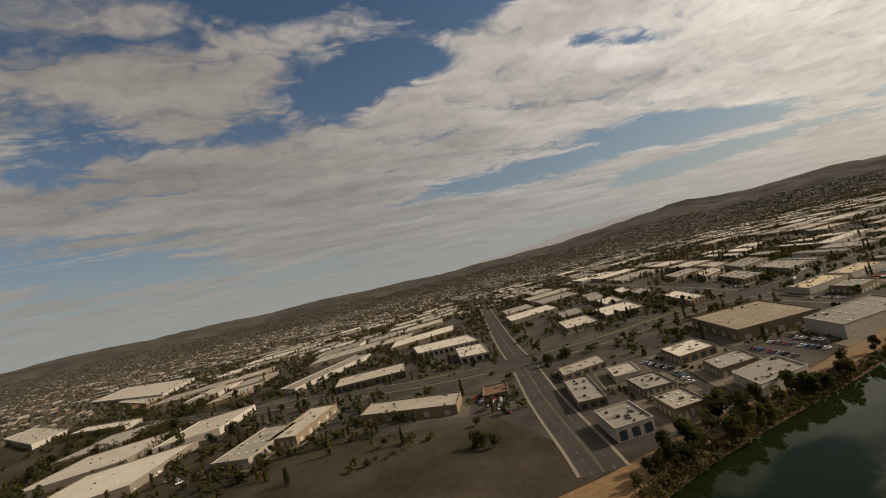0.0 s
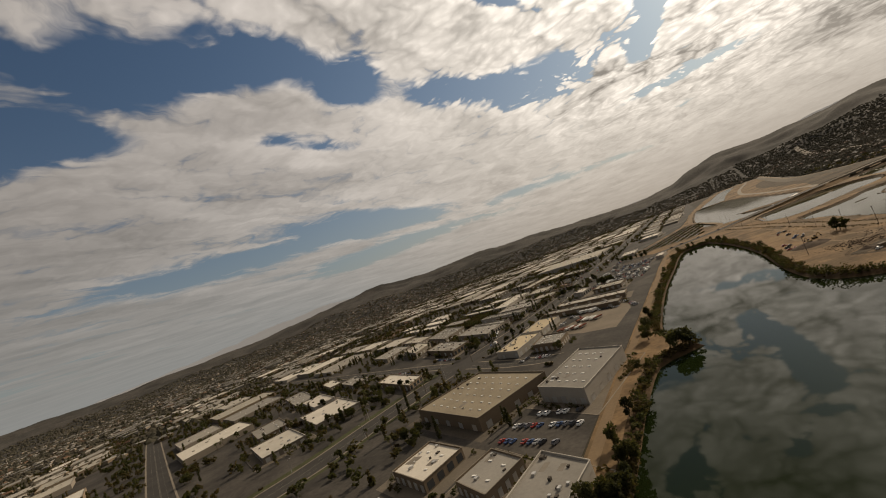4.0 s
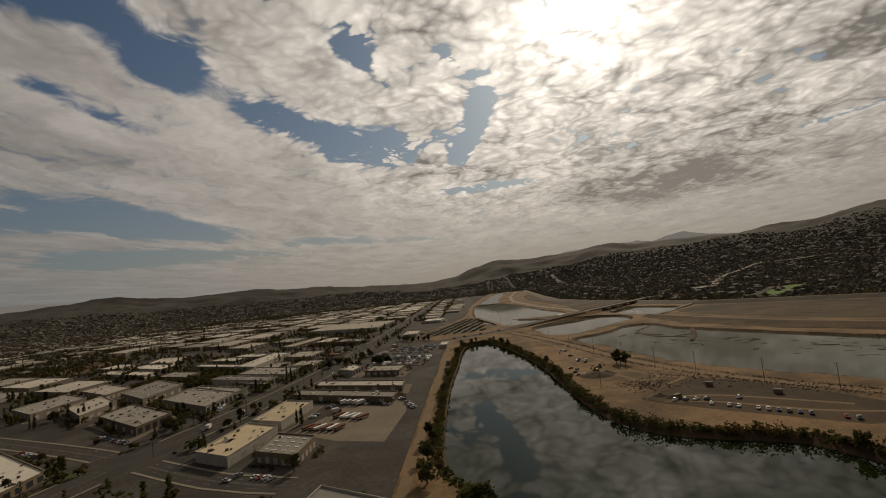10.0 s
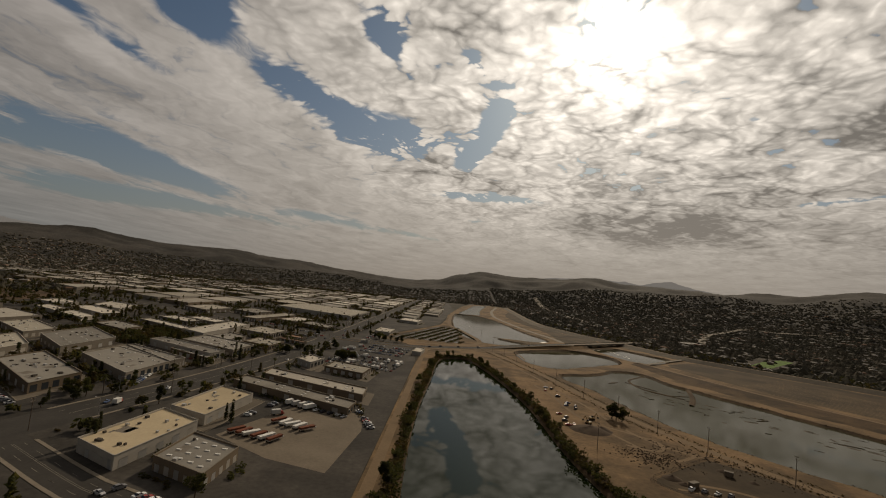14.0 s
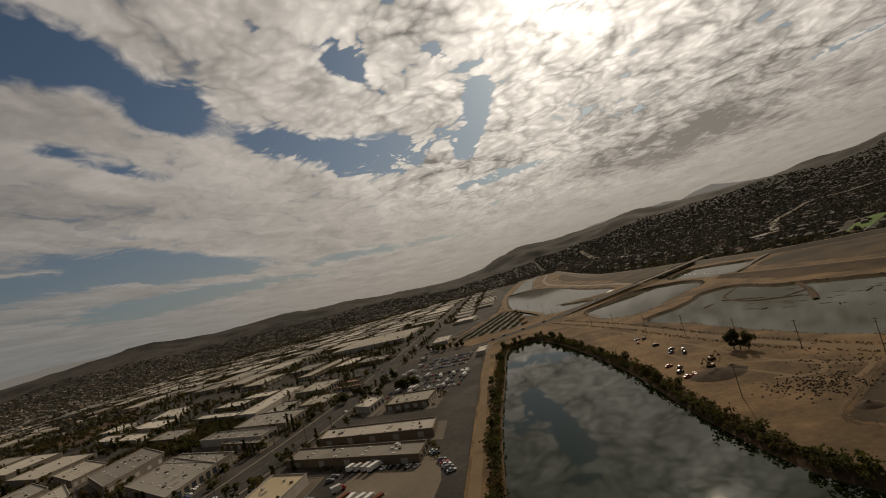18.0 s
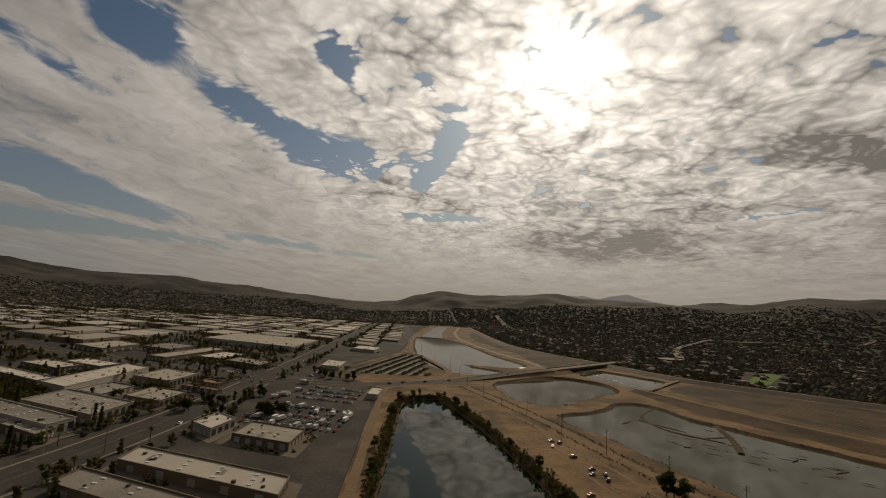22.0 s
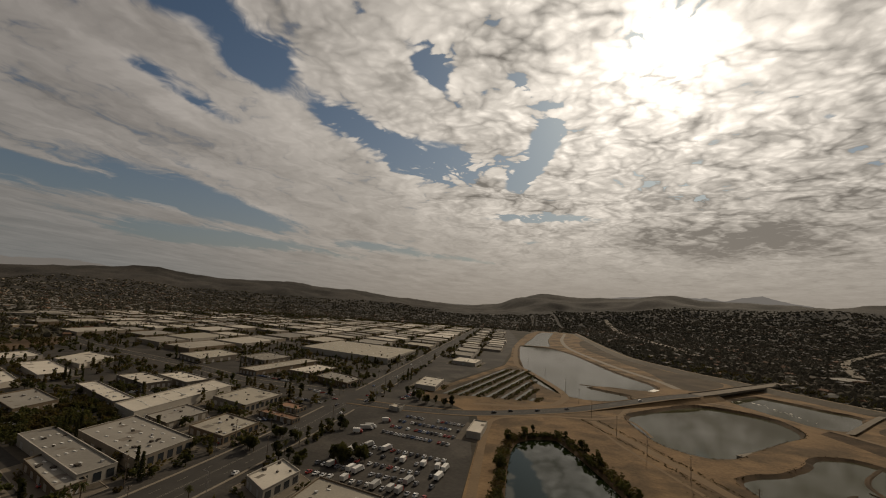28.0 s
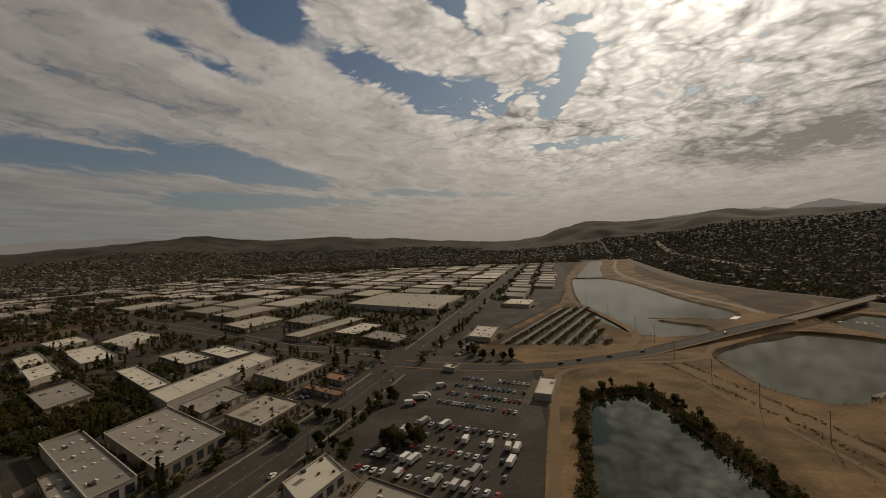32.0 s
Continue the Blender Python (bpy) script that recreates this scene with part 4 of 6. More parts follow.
block((-62, 4), (24, 76), (22, -31), 7.0, "wall_tan", "roof_grey", 4, 4, (0,), ())
block((-107, -62), (15, 63), (48, -28), 6.0, "wall_tan", "roof_grey", 0, 10, (0,), (0,))
block((-80, -38), (17, 67), (26, -24), 6.0, "wall_tan", "roof_grey", 0, 8, (0,), ())
block((-47, -55), (16, 76), (23, -23), 7.0, "wall_tan", "roof_tan", 6, 4, (0,), ())
block((-53, -84), (18, 76), (26, -22), 8.5, "wall_white", "roof_grey", 0, 8, (0,), (0,))
block((-201, -139), (76, 42), (30, -30), 8.0, "wall_tan", "roof_tan", 0, 8, (0,), ())
block((-262, -206), (72, 148), (24, 50), 8.0, "wall_tan", "roof_tan", 0, 5, (0,), ())
block((-246, -240), (66, 148), (30, 50), 8.0, "wall", "roof_grey", 12, 5, (0,), ())
block((-366, -128), (72, 66), (50, -16), 9.0, "wall_tan", "roof_tan", 0, 8, (0,), (0, 1))
block((-322, -30), (30, 50), (64, -20), 9.0, "wall_white", "roof_white", 0, 14, (), (0, 1))
block((-422, -20), (74, 60), (70, -14), 9.0, "wall_white", "roof_white", 0, 12, (0,), (0, 1))
block((-1080, -475), (370, 31), (200, 172), 12.0, "wall_white", "roof", 0, 10, (0,), (0,))
block((-785, -557), (230, 28), (62, 160), 9.0, "wall_white", "roof", 0, 10, (), (0, 1))
block((-885, -440), (200, 24), (60, 165), 9.0, "wall_tan", "roof_tan", 0, 6, (0,), ())
block((-622, -425), (110, 45), (28, 150), 8.0, "wall_white", "roof", 0, 8, (), (0, 1))
block((-510, -150), (160, 134), (34, 25), 8.0, "wall_white", "roof", 0, 8, (0,), ())
block((-490, 580), (26, 100), (56, -29), 6.0, "wall_white", "roof_white", 0, 6, (0,), ())
block((-432, 548), (26, 100), (52, -29), 6.0, "wall_white", "roof_white", 0, 6, (0,), ())
block((-455, 607), (30, 78), (86, -29), 6.0, "wall_white", "roof_white", 0, 6, (0,), ())
block((-547, 655), (40, 88), (46, -23), 6.0, "wall_white", "roof_white", 0, 6, (0,), ())
block((-482, 677), (66, 107), (54, -19), 6.0, "wall_white", "roof_white", 0, 6, (0,), ())
block((-251, 200), (26, 97), (80, -31), 6.5, "wall_tan", "roof_white", 0, 9, (0,), (0,))
block((-298, 150), (42, 70), (68, -30), 6.5, "wall", "roof_white", 0, 7, (0,), ())
block((-362, 256), (22, 80), (58, -32), 6.0, "wall", "roof_grey", 6, 5, (0,), ())
block((-424, 280), (18, 80), (62, -34), 6.0, "wall_tan", "roof_white", 0, 4, (0,), ())
block((-446, 244), (26, 80), (104, -33), 6.0, "wall", "roof_grey", 8, 6, (0,), ())
block((-400, 385), (58, 90), (58, -32), 7.0, "wall", "roof_grey", 9, 8, (0,), ())
block((-388, 438), (34, 90), (70, -33), 7.0, "wall", "roof_tan", 9, 6, (0,), ())
block((-372, 205), (24, 75), (72, -31), 6.0, "wall_white", "roof", 0, 5, (0,), ())
block((-372, 140), (30, 75), (60, -30), 6.0, "wall_tan", "roof_grey", 6, 5, (0,), ())
block((-300, 92), (34, 70), (60, -28), 6.0, "wall", "roof_white", 0, 6, (0,), ())
block((590, 1150), (80, 30), (46, -52), 6.0, "wall_tan", "roof_grey", 0, 4, (0,), ())
block((-172, -86), (17, 60), (24, -28), 4.5, "wall_tan", "tile", 0, 3, (), (0,))
block((-30, 553), (34, 85), (10, -13), 6.0, "wall_white", "roof_white", 0, 0, (0,), ())
block((-100, 598), (12, 80), (10, -20), 4.5, "wall_white", "roof_white", 0, 1, (), ())
block((-172, 534), (10, 84), (36, -23), 4.5, "wall_tan", "tile", 0, 2, (), (0,))
block((-176, 562), (14, 84), (22, -23), 4.5, "wall_tan", "tile", 0, 2, (), (0,))


def make_buildings():
    taken = [(Vector(n[0]), (n[1][0] + n[2][0]) / 2) for n in FOOT]
    rng = random.Random(11)
    lines = [MAIN, CROSS, SIDE, NORTH, BRIDGE_ROAD]
    k = 0
    for X0 in list(range(-196, -1250, -92)) + [-92, -40]:
        Y = -700.0
        while Y < 2500:
            L = rng.choice((44, 52, 60, 76, 100)) if X0 < -150 else rng.choice((40, 50, 64))
            W = rng.uniform(64, 84) if X0 < -150 else rng.uniform(34, 44)
            x, y = X0 + rng.uniform(-6, 6), Y + L / 2 + SKEW * (X0 + 145)
            Y += L + rng.uniform(9, 20)
            if X0 > -150 and y < 980 or (y < -40 + SKEW * (x + 250) and x > -270) or y > 2350 or y < -420:
                continue
            if -880 < x < -590 and 620 < y < 930:
                continue
            if X0 == -40 and y < 1180 or x < -1100 and y < -250:
                continue
            if any((Vector((x, y)) - q).length < r * 0.66 + (L + W) * 0.30 for q, r in taken):
                continue
            if any(near_line((x, y), l, 16 + W * 0.42) for l in lines):
                continue
            if x < -520 and rng.random() < 0.22 or Vector((x, y - 300)).length > 1900:
                continue
            k += 1
            far = Vector((x, y - 250)).length
            warehouse((x, y), edge_vec(L, 87 + rng.uniform(-1, 1)), edge_vec(W, -23), rng.uniform(4.6, 6.8), rng.choice(("wall", "wall", "wall_white", "wall_tan")), rng.choice(("roof", "roof", "roof_white", "roof_grey", "roof_tan")), 1 if far < 800 else 0, rng.choice((0, 4, 9)) if far < 700 else 0, 5, seed=k)
    return k


make_buildings()


def make_aprons():
    """Concrete aprons round the buildings, with a kerb along their edge."""
    rng = random.Random(31)
    for i, (c, a, b) in enumerate(FOOT):
        grow = rng.uniform(5, 9)
        poly = para(c, edge_vec(a[0] + 2 * grow, a[1]), edge_vec(b[0] + 2 * grow, b[1]))
        if a[0] > 150 or any(near_line(p, l, 16) for p in poly for l in STREETS) or c[0] > 0:
            continue
        p = patch("apron", poly, 0.022 + 0.003 * (i % 3), M["apron"], "stained pale concrete apron round a building")
        if i % 2:
            ribbon("kerb", poly + poly[:1], 0.6, 0.16, M["kerb"], p, 0.16)


make_aprons()

# ---- trees ----


def crown(rng, lobes, size, count, leaf):
    """Many small leaf clumps spread through several lobes."""
    vs, fs = [], []
    for _ in range(count):
        (cx, cy, cz, r) = rng.choice(lobes)
        d = Vector((rng.gauss(0, 1), rng.gauss(0, 1), rng.gauss(0, 0.8))).normalized() * r * rng.uniform(0.55, 1.05)
        p = Vector((cx, cy, cz)) + d
        s = leaf * rng.uniform(0.6, 1.4)
        a = Vector((rng.uniform(-1, 1), rng.uniform(-1, 1), rng.uniform(-.6, .6))).normalized() * s
        b = a.orthogonal().normalized() * s * rng.uniform(.5, 1)
        n = len(vs)
        vs += [p - a, p + b * 0.8, p + a, p - b * 0.8, p + a.cross(b).normalized() * s * 0.6]
        fs += [(n, n + 1, n + 4), (n + 1, n + 2, n + 4), (n + 2, n + 3, n + 4), (n + 3, n, n + 4)]
    return vs, fs


def tree(kind, seed, m, label):
    rng = random.Random(seed)
    root = new(kind)
    tagged(root, label, "tree", "")
    root.empty_display_size = 0.5
    g = Geo()
    if kind == "cypress":
        h = 13.0
        g.tube((0, 0, 0), (0, 0, h * 0.8), 0.25, 0.06, 6)
        lobes = [(0, 0, 1.2 + i * 1.15, 1.35 * (1 - i / 11.5) + 0.25) for i in range(10)]
        vs, fs = crown(rng, lobes, 1, 260, 0.55)
    elif kind == "palm_tree":
        h = 10.0
        g.tube((0, 0, 0), (0.2, 0, h), 0.28, 0.2, 7)
        vs, fs = [], []
        for i in range(22):
            a = i * 2.4
            el = rng.uniform(-0.6, 0.9)
            q = [Vector((0.2, 0, h))]
            for s in range(1, 5):
                q.append(q[0] + Vector((math.cos(a), math.sin(a), 0)) * s * 0.62 + Vector((0, 0, el * s * 0.5 - 0.11 * s * s)))
            w = Vector((-math.sin(a), math.cos(a), 0)) * 0.26
            n = len(vs)
            for p in q:
                vs += [p - w, p + w]
            fs += [(n + 2 * j, n + 2 * j + 1, n + 2 * j + 3, n + 2 * j + 2) for j in range(4)]
    elif kind == "shrub":
        g.tube((0, 0, -0.3), (0, 0, 0.8), 0.12, 0.08, 5)
        lobes = [(rng.uniform(-1.2, 1.2), rng.uniform(-1.2, 1.2), rng.uniform(0.6, 1.6), rng.uniform(0.7, 1.2)) for _ in range(5)]
        vs, fs = crown(rng, lobes, 1, 130, 0.5)
    else:
        h = rng.uniform(6.5, 9)
        g.tube((0, 0, -0.5), (rng.uniform(-.4, .4), rng.uniform(-.4, .4), h * 0.55), 0.34, 0.2, 7)
        lobes = []
        for i in range(9):
            a = rng.uniform(0, 6.28)
            r = rng.uniform(0.4, 2.7)
            c = (math.cos(a) * r, math.sin(a) * r, h * rng.uniform(0.4, 0.95))
            lobes.append((*c, rng.uniform(1.1, 1.9)))
            if i < 6:
                g.tube((0, 0, h * 0.35), c, 0.14, 0.04, 5)
        vs, fs = crown(rng, lobes, 1, 430, 0.55)
    g.make("trunk", M["bark"], root)
    put_mesh("crown", vs, fs, M[m], root)
    return root


PROTO = {
    "oak": [tree("broadleaf_tree", s, "leaf" if s % 2 else "leaf_dark", "leafy dark-green broadleaf tree with an uneven crown") for s in range(1, 6)],
    "cypress": [tree("cypress", 20 + s, "leaf_dark", "tall narrow dark-green cypress tree") for s in range(2)],
    "palm": [tree("palm_tree", 30, "leaf", "slender palm tree with drooping fronds")],
    "shrub": [tree("shrub", 40 + s, "leaf" if s else "leaf_dry", "low scrubby bush on the bank") for s in range(3)],
}
for ps in PROTO.values():
    for q in ps:
        q.location = (0, 0, 0)
USED = set()


def plant(kind, x, y, s=1.0, rng=random, z=0.0, group=""):
    p = rng.choice(PROTO[kind])
    m = pose(x, y, z, 0, 0, rng.uniform(0, 360))
    if p.name not in USED:
        USED.add(p.name)
        ob = p
        ob.matrix_basis = m
    else:
        ob = copy_thing(p, m)
    ob.scale = (s * rng.uniform(.85, 1.15), s * rng.uniform(.85, 1.15), s * rng.uniform(.85, 1.2))
    if group:
        ob["group"] = group
    return ob


def make_trees():
    rng = random.Random(5)
    # the wooded lake shore: thicket all along, with single trees standing out of it
    vs, fs = [], []
    n = len(LAKE)
    turn = 1 if ccw(LAKE) == list(LAKE) else -1
    for i, (x, y) in enumerate(LAKE):
        if y < -130 and x < 100 or y < -120 and x > 150:
            continue
        x2, y2 = LAKE[(i + 1) % n]
        west = x < 30 and y < 540
        reach = 4.2 if west and y < 60 else 1.8
        ln = math.hypot(x2 - x, y2 - y)
        ix, iy = (y - y2) / ln * turn, (x2 - x) / ln * turn
        steps = max(1, int(ln / 2.6))
        for k in range(steps):
            t = k / steps
            px, py = x + (x2 - x) * t, y + (y2 - y) * t
            swell = 0.75 + 0.6 * noise.noise((px * 0.04, py * 0.04, 3.0)) + 0.35 * noise.noise((px * 0.13, py * 0.13, 8.0))
            lobes = []
            for _ in range(5):
                r = rng.uniform(1.3, 2.5) * max(0.5, swell) * (0.95 if west else 1.1)
                lobes.append((px + ix * reach + rng.uniform(-3.2, 3.2), py + iy * reach + rng.uniform(-3.2, 3.2), -1.4 + r * rng.uniform(0.3, 1.7), r))
            a, b = crown(rng, lobes, 1, 56, 0.72)
            m = len(vs)
            vs += a
            fs += [tuple(q + m for q in f) for f in b]
        big = rng.random()
        if big < (0.12 if west else 0.34):
            plant("oak", x + rng.uniform(-3, 2), y + rng.uniform(-3, 3), rng.uniform(0.55, 0.95), rng, -0.8, "shore trees")
    tagged(put_mesh("shore_thicket", vs, fs, M["leaf_shore"]), "dense dark-green thicket of bushes along the lake shore", "bushes", "", "stuff")
    for x, y, s in ((4, 127, 1.5), (8, 124, 1.2), (0, 121, 1.2), (-16, 150, 1.2), (-18, 175, 1.1), (-18, 200, 1.0), (-17, 100, 0.7), (-18, -40, 1.3), (-17, -55, 1.4), (-20, -70, 1.3), (-24, -60, 1.2), (-18, -20, 1.2), (-17, 20, 1.0), (-18, -85, 1.4), (-30, -52, 1.3), (124, 345, 1.3), (127, 342, 1.2), (122, 348, 1.1)):
        plant("oak", x, y, s, rng, -0.3, "shore trees")
    for _ in range(26):
        plant("oak", rng.uniform(-17, -9), rng.uniform(-116, 10), rng.uniform(0.7, 1.25), rng, -0.6, "shore trees")
    # street trees along the avenue
    L = smooth_line(MAIN, 16)
    for i, (x, y) in enumerate(L):
        if y > 1500 or y < -80:
            continue
        a, b = Vector(L[max(0, i - 1)]), Vector(L[min(len(L) - 1, i + 1)])
        k = Vector((-(b - a).y, (b - a).x)).normalized()
        for s in (-1, 1):
            if rng.random() < 0.55 and y < 900:
                p = Vector((x, y)) + k * s * rng.uniform(17, 20)
                plant(rng.choice(("palm", "oak", "shrub", "palm")), p.x, p.y, rng.uniform(0.5, 0.9), rng, 0.0, "street trees")
    # rows between the industrial blocks
    lines = [MAIN, CROSS, SIDE, NORTH]
    boxes = [(o, o.data) for o in scene.objects if o.name.startswith("warehouse")]
    foot = [[Vector(v.co[:2]) for v in d.vertices[:4]] for _, d in boxes]

    def inside(p, poly, grow=2.5):
        c = sum(poly, Vector((0, 0))) / 4
        w = [(q - c) * (1 + grow / max(1.0, (q - c).length)) + c for q in poly]
        s = [(w[(i + 1) % 4] - w[i]).cross(p - w[i]) for i in range(4)]
        return all(v > 0 for v in s) or all(v < 0 for v in s)

    def free(x, y):
        p = Vector((x, y))
        if any((sum(f, Vector((0, 0))) / 4 - p).length < 95 and inside(p, f) for f in foot) or any(near_line(p, l, 13) for l in lines):
            return False
        return True

    done = 0
    while done < 270:
        x, y = rng.uniform(-520, -34), rng.uniform(-260, 760)
        if x > -120 and y > 430 or x > -110 and 200 < y < 310 or noise.noise((x * 0.02, y * 0.02, 9.0)) < -0.05 or not free(x, y):
            continue
        kind = rng.choices(("oak", "cypress", "shrub", "palm"), (0.36, 0.34, 0.18, 0.12))[0]
        for j in range(rng.choice((1, 1, 2, 3))):
            plant(kind, x + j * rng.uniform(3, 6), y + j * rng.uniform(-5, 5), rng.uniform(0.6, 1.05), rng, 0.0, "yard trees")
            done += 1
    for x, y, k in ((-239, 153, 6), (-239, 168, 4), (-226, 174, 3), (-254, 130, 5), (-270, 126, 5), (-484, 299, 5), (-330, 230, 4), (-400, 225, 4), (-345, 180, 3), (-156, 467, 5), (-152, 492, 6), (-141, 490, 4), (-124, 520, 4), (-101, 463, 7), (-90, 470, 6), (-99, 657, 4), (-88, 646, 4), (-78, 636, 4), (-60, 632, 4), (-120, 452, 4)):
        for _ in range(k):
            plant("oak", x + rng.uniform(-6, 6), y + rng.uniform(-6, 6), rng.uniform(0.6, 1.0), rng, 0.0, "street trees")
    # the park and its tall trees beside the avenue
    for _ in range(60):
        x, y = rng.uniform(-684, -300), rng.uniform(-430, -240)
        if free(x, y) and not near_line((x, y), MAIN, 18):
            plant("oak", x, y, rng.uniform(0.9, 1.6), rng, 0.0, "park trees")
    # farther trees between the blocks, past counting
    vs, fs = [], []
    k = 0
    while k < 8200:
        x, y = rng.uniform(-1250, -60), rng.uniform(-500, 2300)
        if (x > -330 and -220 < y < 420 and rng.random() < 0.25) or (x > -125 and y < 1000) or noise.noise((x * 0.016, y * 0.016, 9.0)) < -0.14 or not free(x, y):
            continue
        k += 1
        s = rng.uniform(0.45, 1.1)
        if rng.random() < 0.3:
            lobes = [(x, y, 1.5 * s + i * 1.7 * s, (1.5 - i * 0.2) * s) for i in range(6)]
        else:
            lobes = [(x + rng.uniform(-3, 3) * s, y + rng.uniform(-3, 3) * s, rng.uniform(2, 6) * s, rng.uniform(1.6, 2.6) * s) for _ in range(5)]
        a, b = crown(rng, lobes, 1, 34, 1.3)
        m = len(vs)
        vs += a
        fs += [tuple(q + m for q in f) for f in b]
    for _ in range(420):
        x, y = rng.uniform(-378, -258), rng.uniform(428, 520)
        if not free(x, y):
            continue
        s = rng.uniform(0.5, 1.0)
        a, b = crown(rng, [(x + rng.uniform(-2.5, 2.5) * s, y + rng.uniform(-2.5, 2.5) * s, rng.uniform(1, 5) * s, rng.uniform(1.4, 2.4) * s) for _ in range(5)], 1, 40, 0.95)
        m = len(vs)
        vs += a
        fs += [tuple(q + m for q in f) for f in b]
    for _ in range(230):
        x, y = rng.gauss(-470, 75), rng.gauss(-350, 42)
        if not free(x, y) or near_line((x, y), MAIN, 18):
            continue
        s = rng.uniform(0.9, 1.9)
        a, b = crown(rng, [(x + rng.uniform(-3, 3) * s, y + rng.uniform(-3, 3) * s, rng.uniform(1.5, 6) * s, rng.uniform(1.5, 2.6) * s) for _ in range(6)], 1, 70, 0.9)
        m = len(vs)
        vs += a
        fs += [tuple(q + m for q in f) for f in b]
    # bushes along the sides of the buildings
    for f in foot[:70]:
        for i in range(4):
            p, q = f[i], f[(i + 1) % 4]
            d = (q - p).normalized()
            o = Vector((d.y, -d.x))
            s = 0.0
            while s < (q - p).length:
                w = p + d * s + o * rng.uniform(2.5, 7)
                if noise.noise((w.x * 0.035, w.y * 0.035, 2.0)) > 0.06 and not any(near_line(w, l, 13) for l in lines) and not any((sum(g, Vector((0, 0))) / 4 - w).length < 95 and inside(w, g, 0.5) for g in foot[:70]):
                    r = rng.uniform(0.7, 1.9)
                    a, b = crown(rng, [(w.x, w.y, r * 0.6, r), (w.x + r, w.y - r * 0.6, r * 0.5, r * 0.7)], 1, 22, 0.6)
                    m = len(vs)
                    vs += a
                    fs += [tuple(q2 + m for q2 in f2) for f2 in b]
                s += rng.uniform(2.0, 4.5)
    tagged(put_mesh("block_trees", vs, fs, M["leaf_shore"]), "dark trees scattered between far warehouses", "trees", "", "stuff")


make_trees()


def make_far_stuff():
    """Far suburbs: tree clumps and house roofs past counting."""
    rng = np.random.default_rng(3)

    def clumps(name, pts, size, m, label):
        k = len(pts)
        base = np.array([(1, 0, 0), (0.31, 0.95, 0), (-0.81, 0.59, 0), (-0.81, -0.59, 0), (0.31, -0.95, 0), (0.1, 0.05, 0.8)], float)
        s = size * rng.uniform(0.55, 1.3, (k, 1, 1))
        a = rng.uniform(0, 6.28, k)
        R = np.zeros((k, 3, 3))
        R[:, 0, 0] = R[:, 1, 1] = np.cos(a)
        R[:, 0, 1], R[:, 1, 0], R[:, 2, 2] = -np.sin(a), np.sin(a), 1
        jit = base[None] * (1 + rng.uniform(-.3, .3, (k, 6, 1)))
        jit[:, :5, 2] += rng.uniform(0.15, 0.45, (k, 5))
        jit[:, :5, :2] *= 0.8
        v = np.einsum("kij,knj->kni", R, jit) * s + pts[:, None, :]
        low = v[:, :5].copy()
        low[:, :, 2] = pts[:, None, 2] - 0.5
        low[:, :, :2] = pts[:, None, :2] + (v[:, :5, :2] - pts[:, None, :2]) * 1.25
        V = np.concatenate([v, low], 1).reshape(-1, 3)
        F = []
        for i in range(5):
            j = (i + 1) % 5
            F += [(i, j, 5), (6 + i, 6 + j, j), (6 + i, j, i)]
        F = (np.array(F)[None] + (np.arange(k) * 11)[:, None, None]).reshape(-1, 3)
        ob = put_mesh(name, V.tolist(), F.tolist(), m)
        return tagged(ob, label, "trees", "", "stuff")

    def scatter(n, test, box):
        p = np.stack([rng.uniform(box[0], box[1], n), rng.uniform(box[2], box[3], n)], 1)
        return p[test(p[:, 0], p[:, 1])]

    far_left = lambda x, y: (x < -760 + 0.05 * y) & ((x ** 2 + (y - 100) ** 2) < 3900 ** 2) | ((y > 2300) & (x < np.where(y > 2440, 330, 100)) & ((x ** 2 + (y - 100) ** 2) < 3600 ** 2))
    edge_y = [p[1] for p in reversed(FLOOD)]
    edge_x = [p[0] for p in reversed(FLOOD)]
    right = lambda x, y: (x > np.interp(y, edge_y, edge_x) + 20) & ((x ** 2 + (y - 100) ** 2) < 3900 ** 2)
    near_path = lambda x, y: np.minimum(np.minimum(np.hypot(x - 535, y - 815), np.hypot(x - 590, y - 872)), np.minimum(np.hypot(x - 655, y - 940), np.hypot(x - 590, y - 1150) * 0.8))
    on_lawn = lambda x, y: near_path(x, y) < 44

    for nm, test, box, n in (("far_trees_west", far_left, (-3900, 300, -2200, 3900), 74000), ("far_trees_east", right, (230, 3900, 0, 3900), 90000)):
        p = scatter(n, test, box)
        p = p[~on_lawn(p[:, 0], p[:, 1])]
        z = np.array([[hill_z(a, b)] for a, b in p])
        keep = rng.uniform(0, 1, len(p)) < np.clip(1.15 - z[:, 0] / 240, 0.12, 1)
        p, z = p[keep], z[keep]
        clumps(nm, np.concatenate([p, z], 1), 7.6, M["woods"], "far belt of trees among suburban houses, colour lifted to imitate haze")
    # a closer row of trees behind the flood levee
    r2 = random.Random(77)
    vs, fs = [], []
    L = smooth_line(FLOOD[2:9], 9)
    for (x, y), (x2, y2) in zip(L, L[1:]):
        d = Vector((x2 - x, y2 - y)).normalized()
        for _ in range(4):
            p = Vector((x, y)) + Vector((-d.y, d.x)) * r2.uniform(24, 110)
            if noise.noise((p.x * 0.012, p.y * 0.012, 5.0)) < -0.12 or near_path(p.x, p.y) < 44:
                continue
            s = r2.uniform(0.6, 1.25)
            tall = r2.random() < 0.3
            lobes = [(p.x + r2.uniform(-2.6, 2.6) * s * (0.4 if tall else 1), p.y + r2.uniform(-2.6, 2.6) * s * (0.4 if tall else 1), r2.uniform(1.5, 9 if tall else 5.5) * s, r2.uniform(1.2, 2.2) * s) for _ in range(5)]
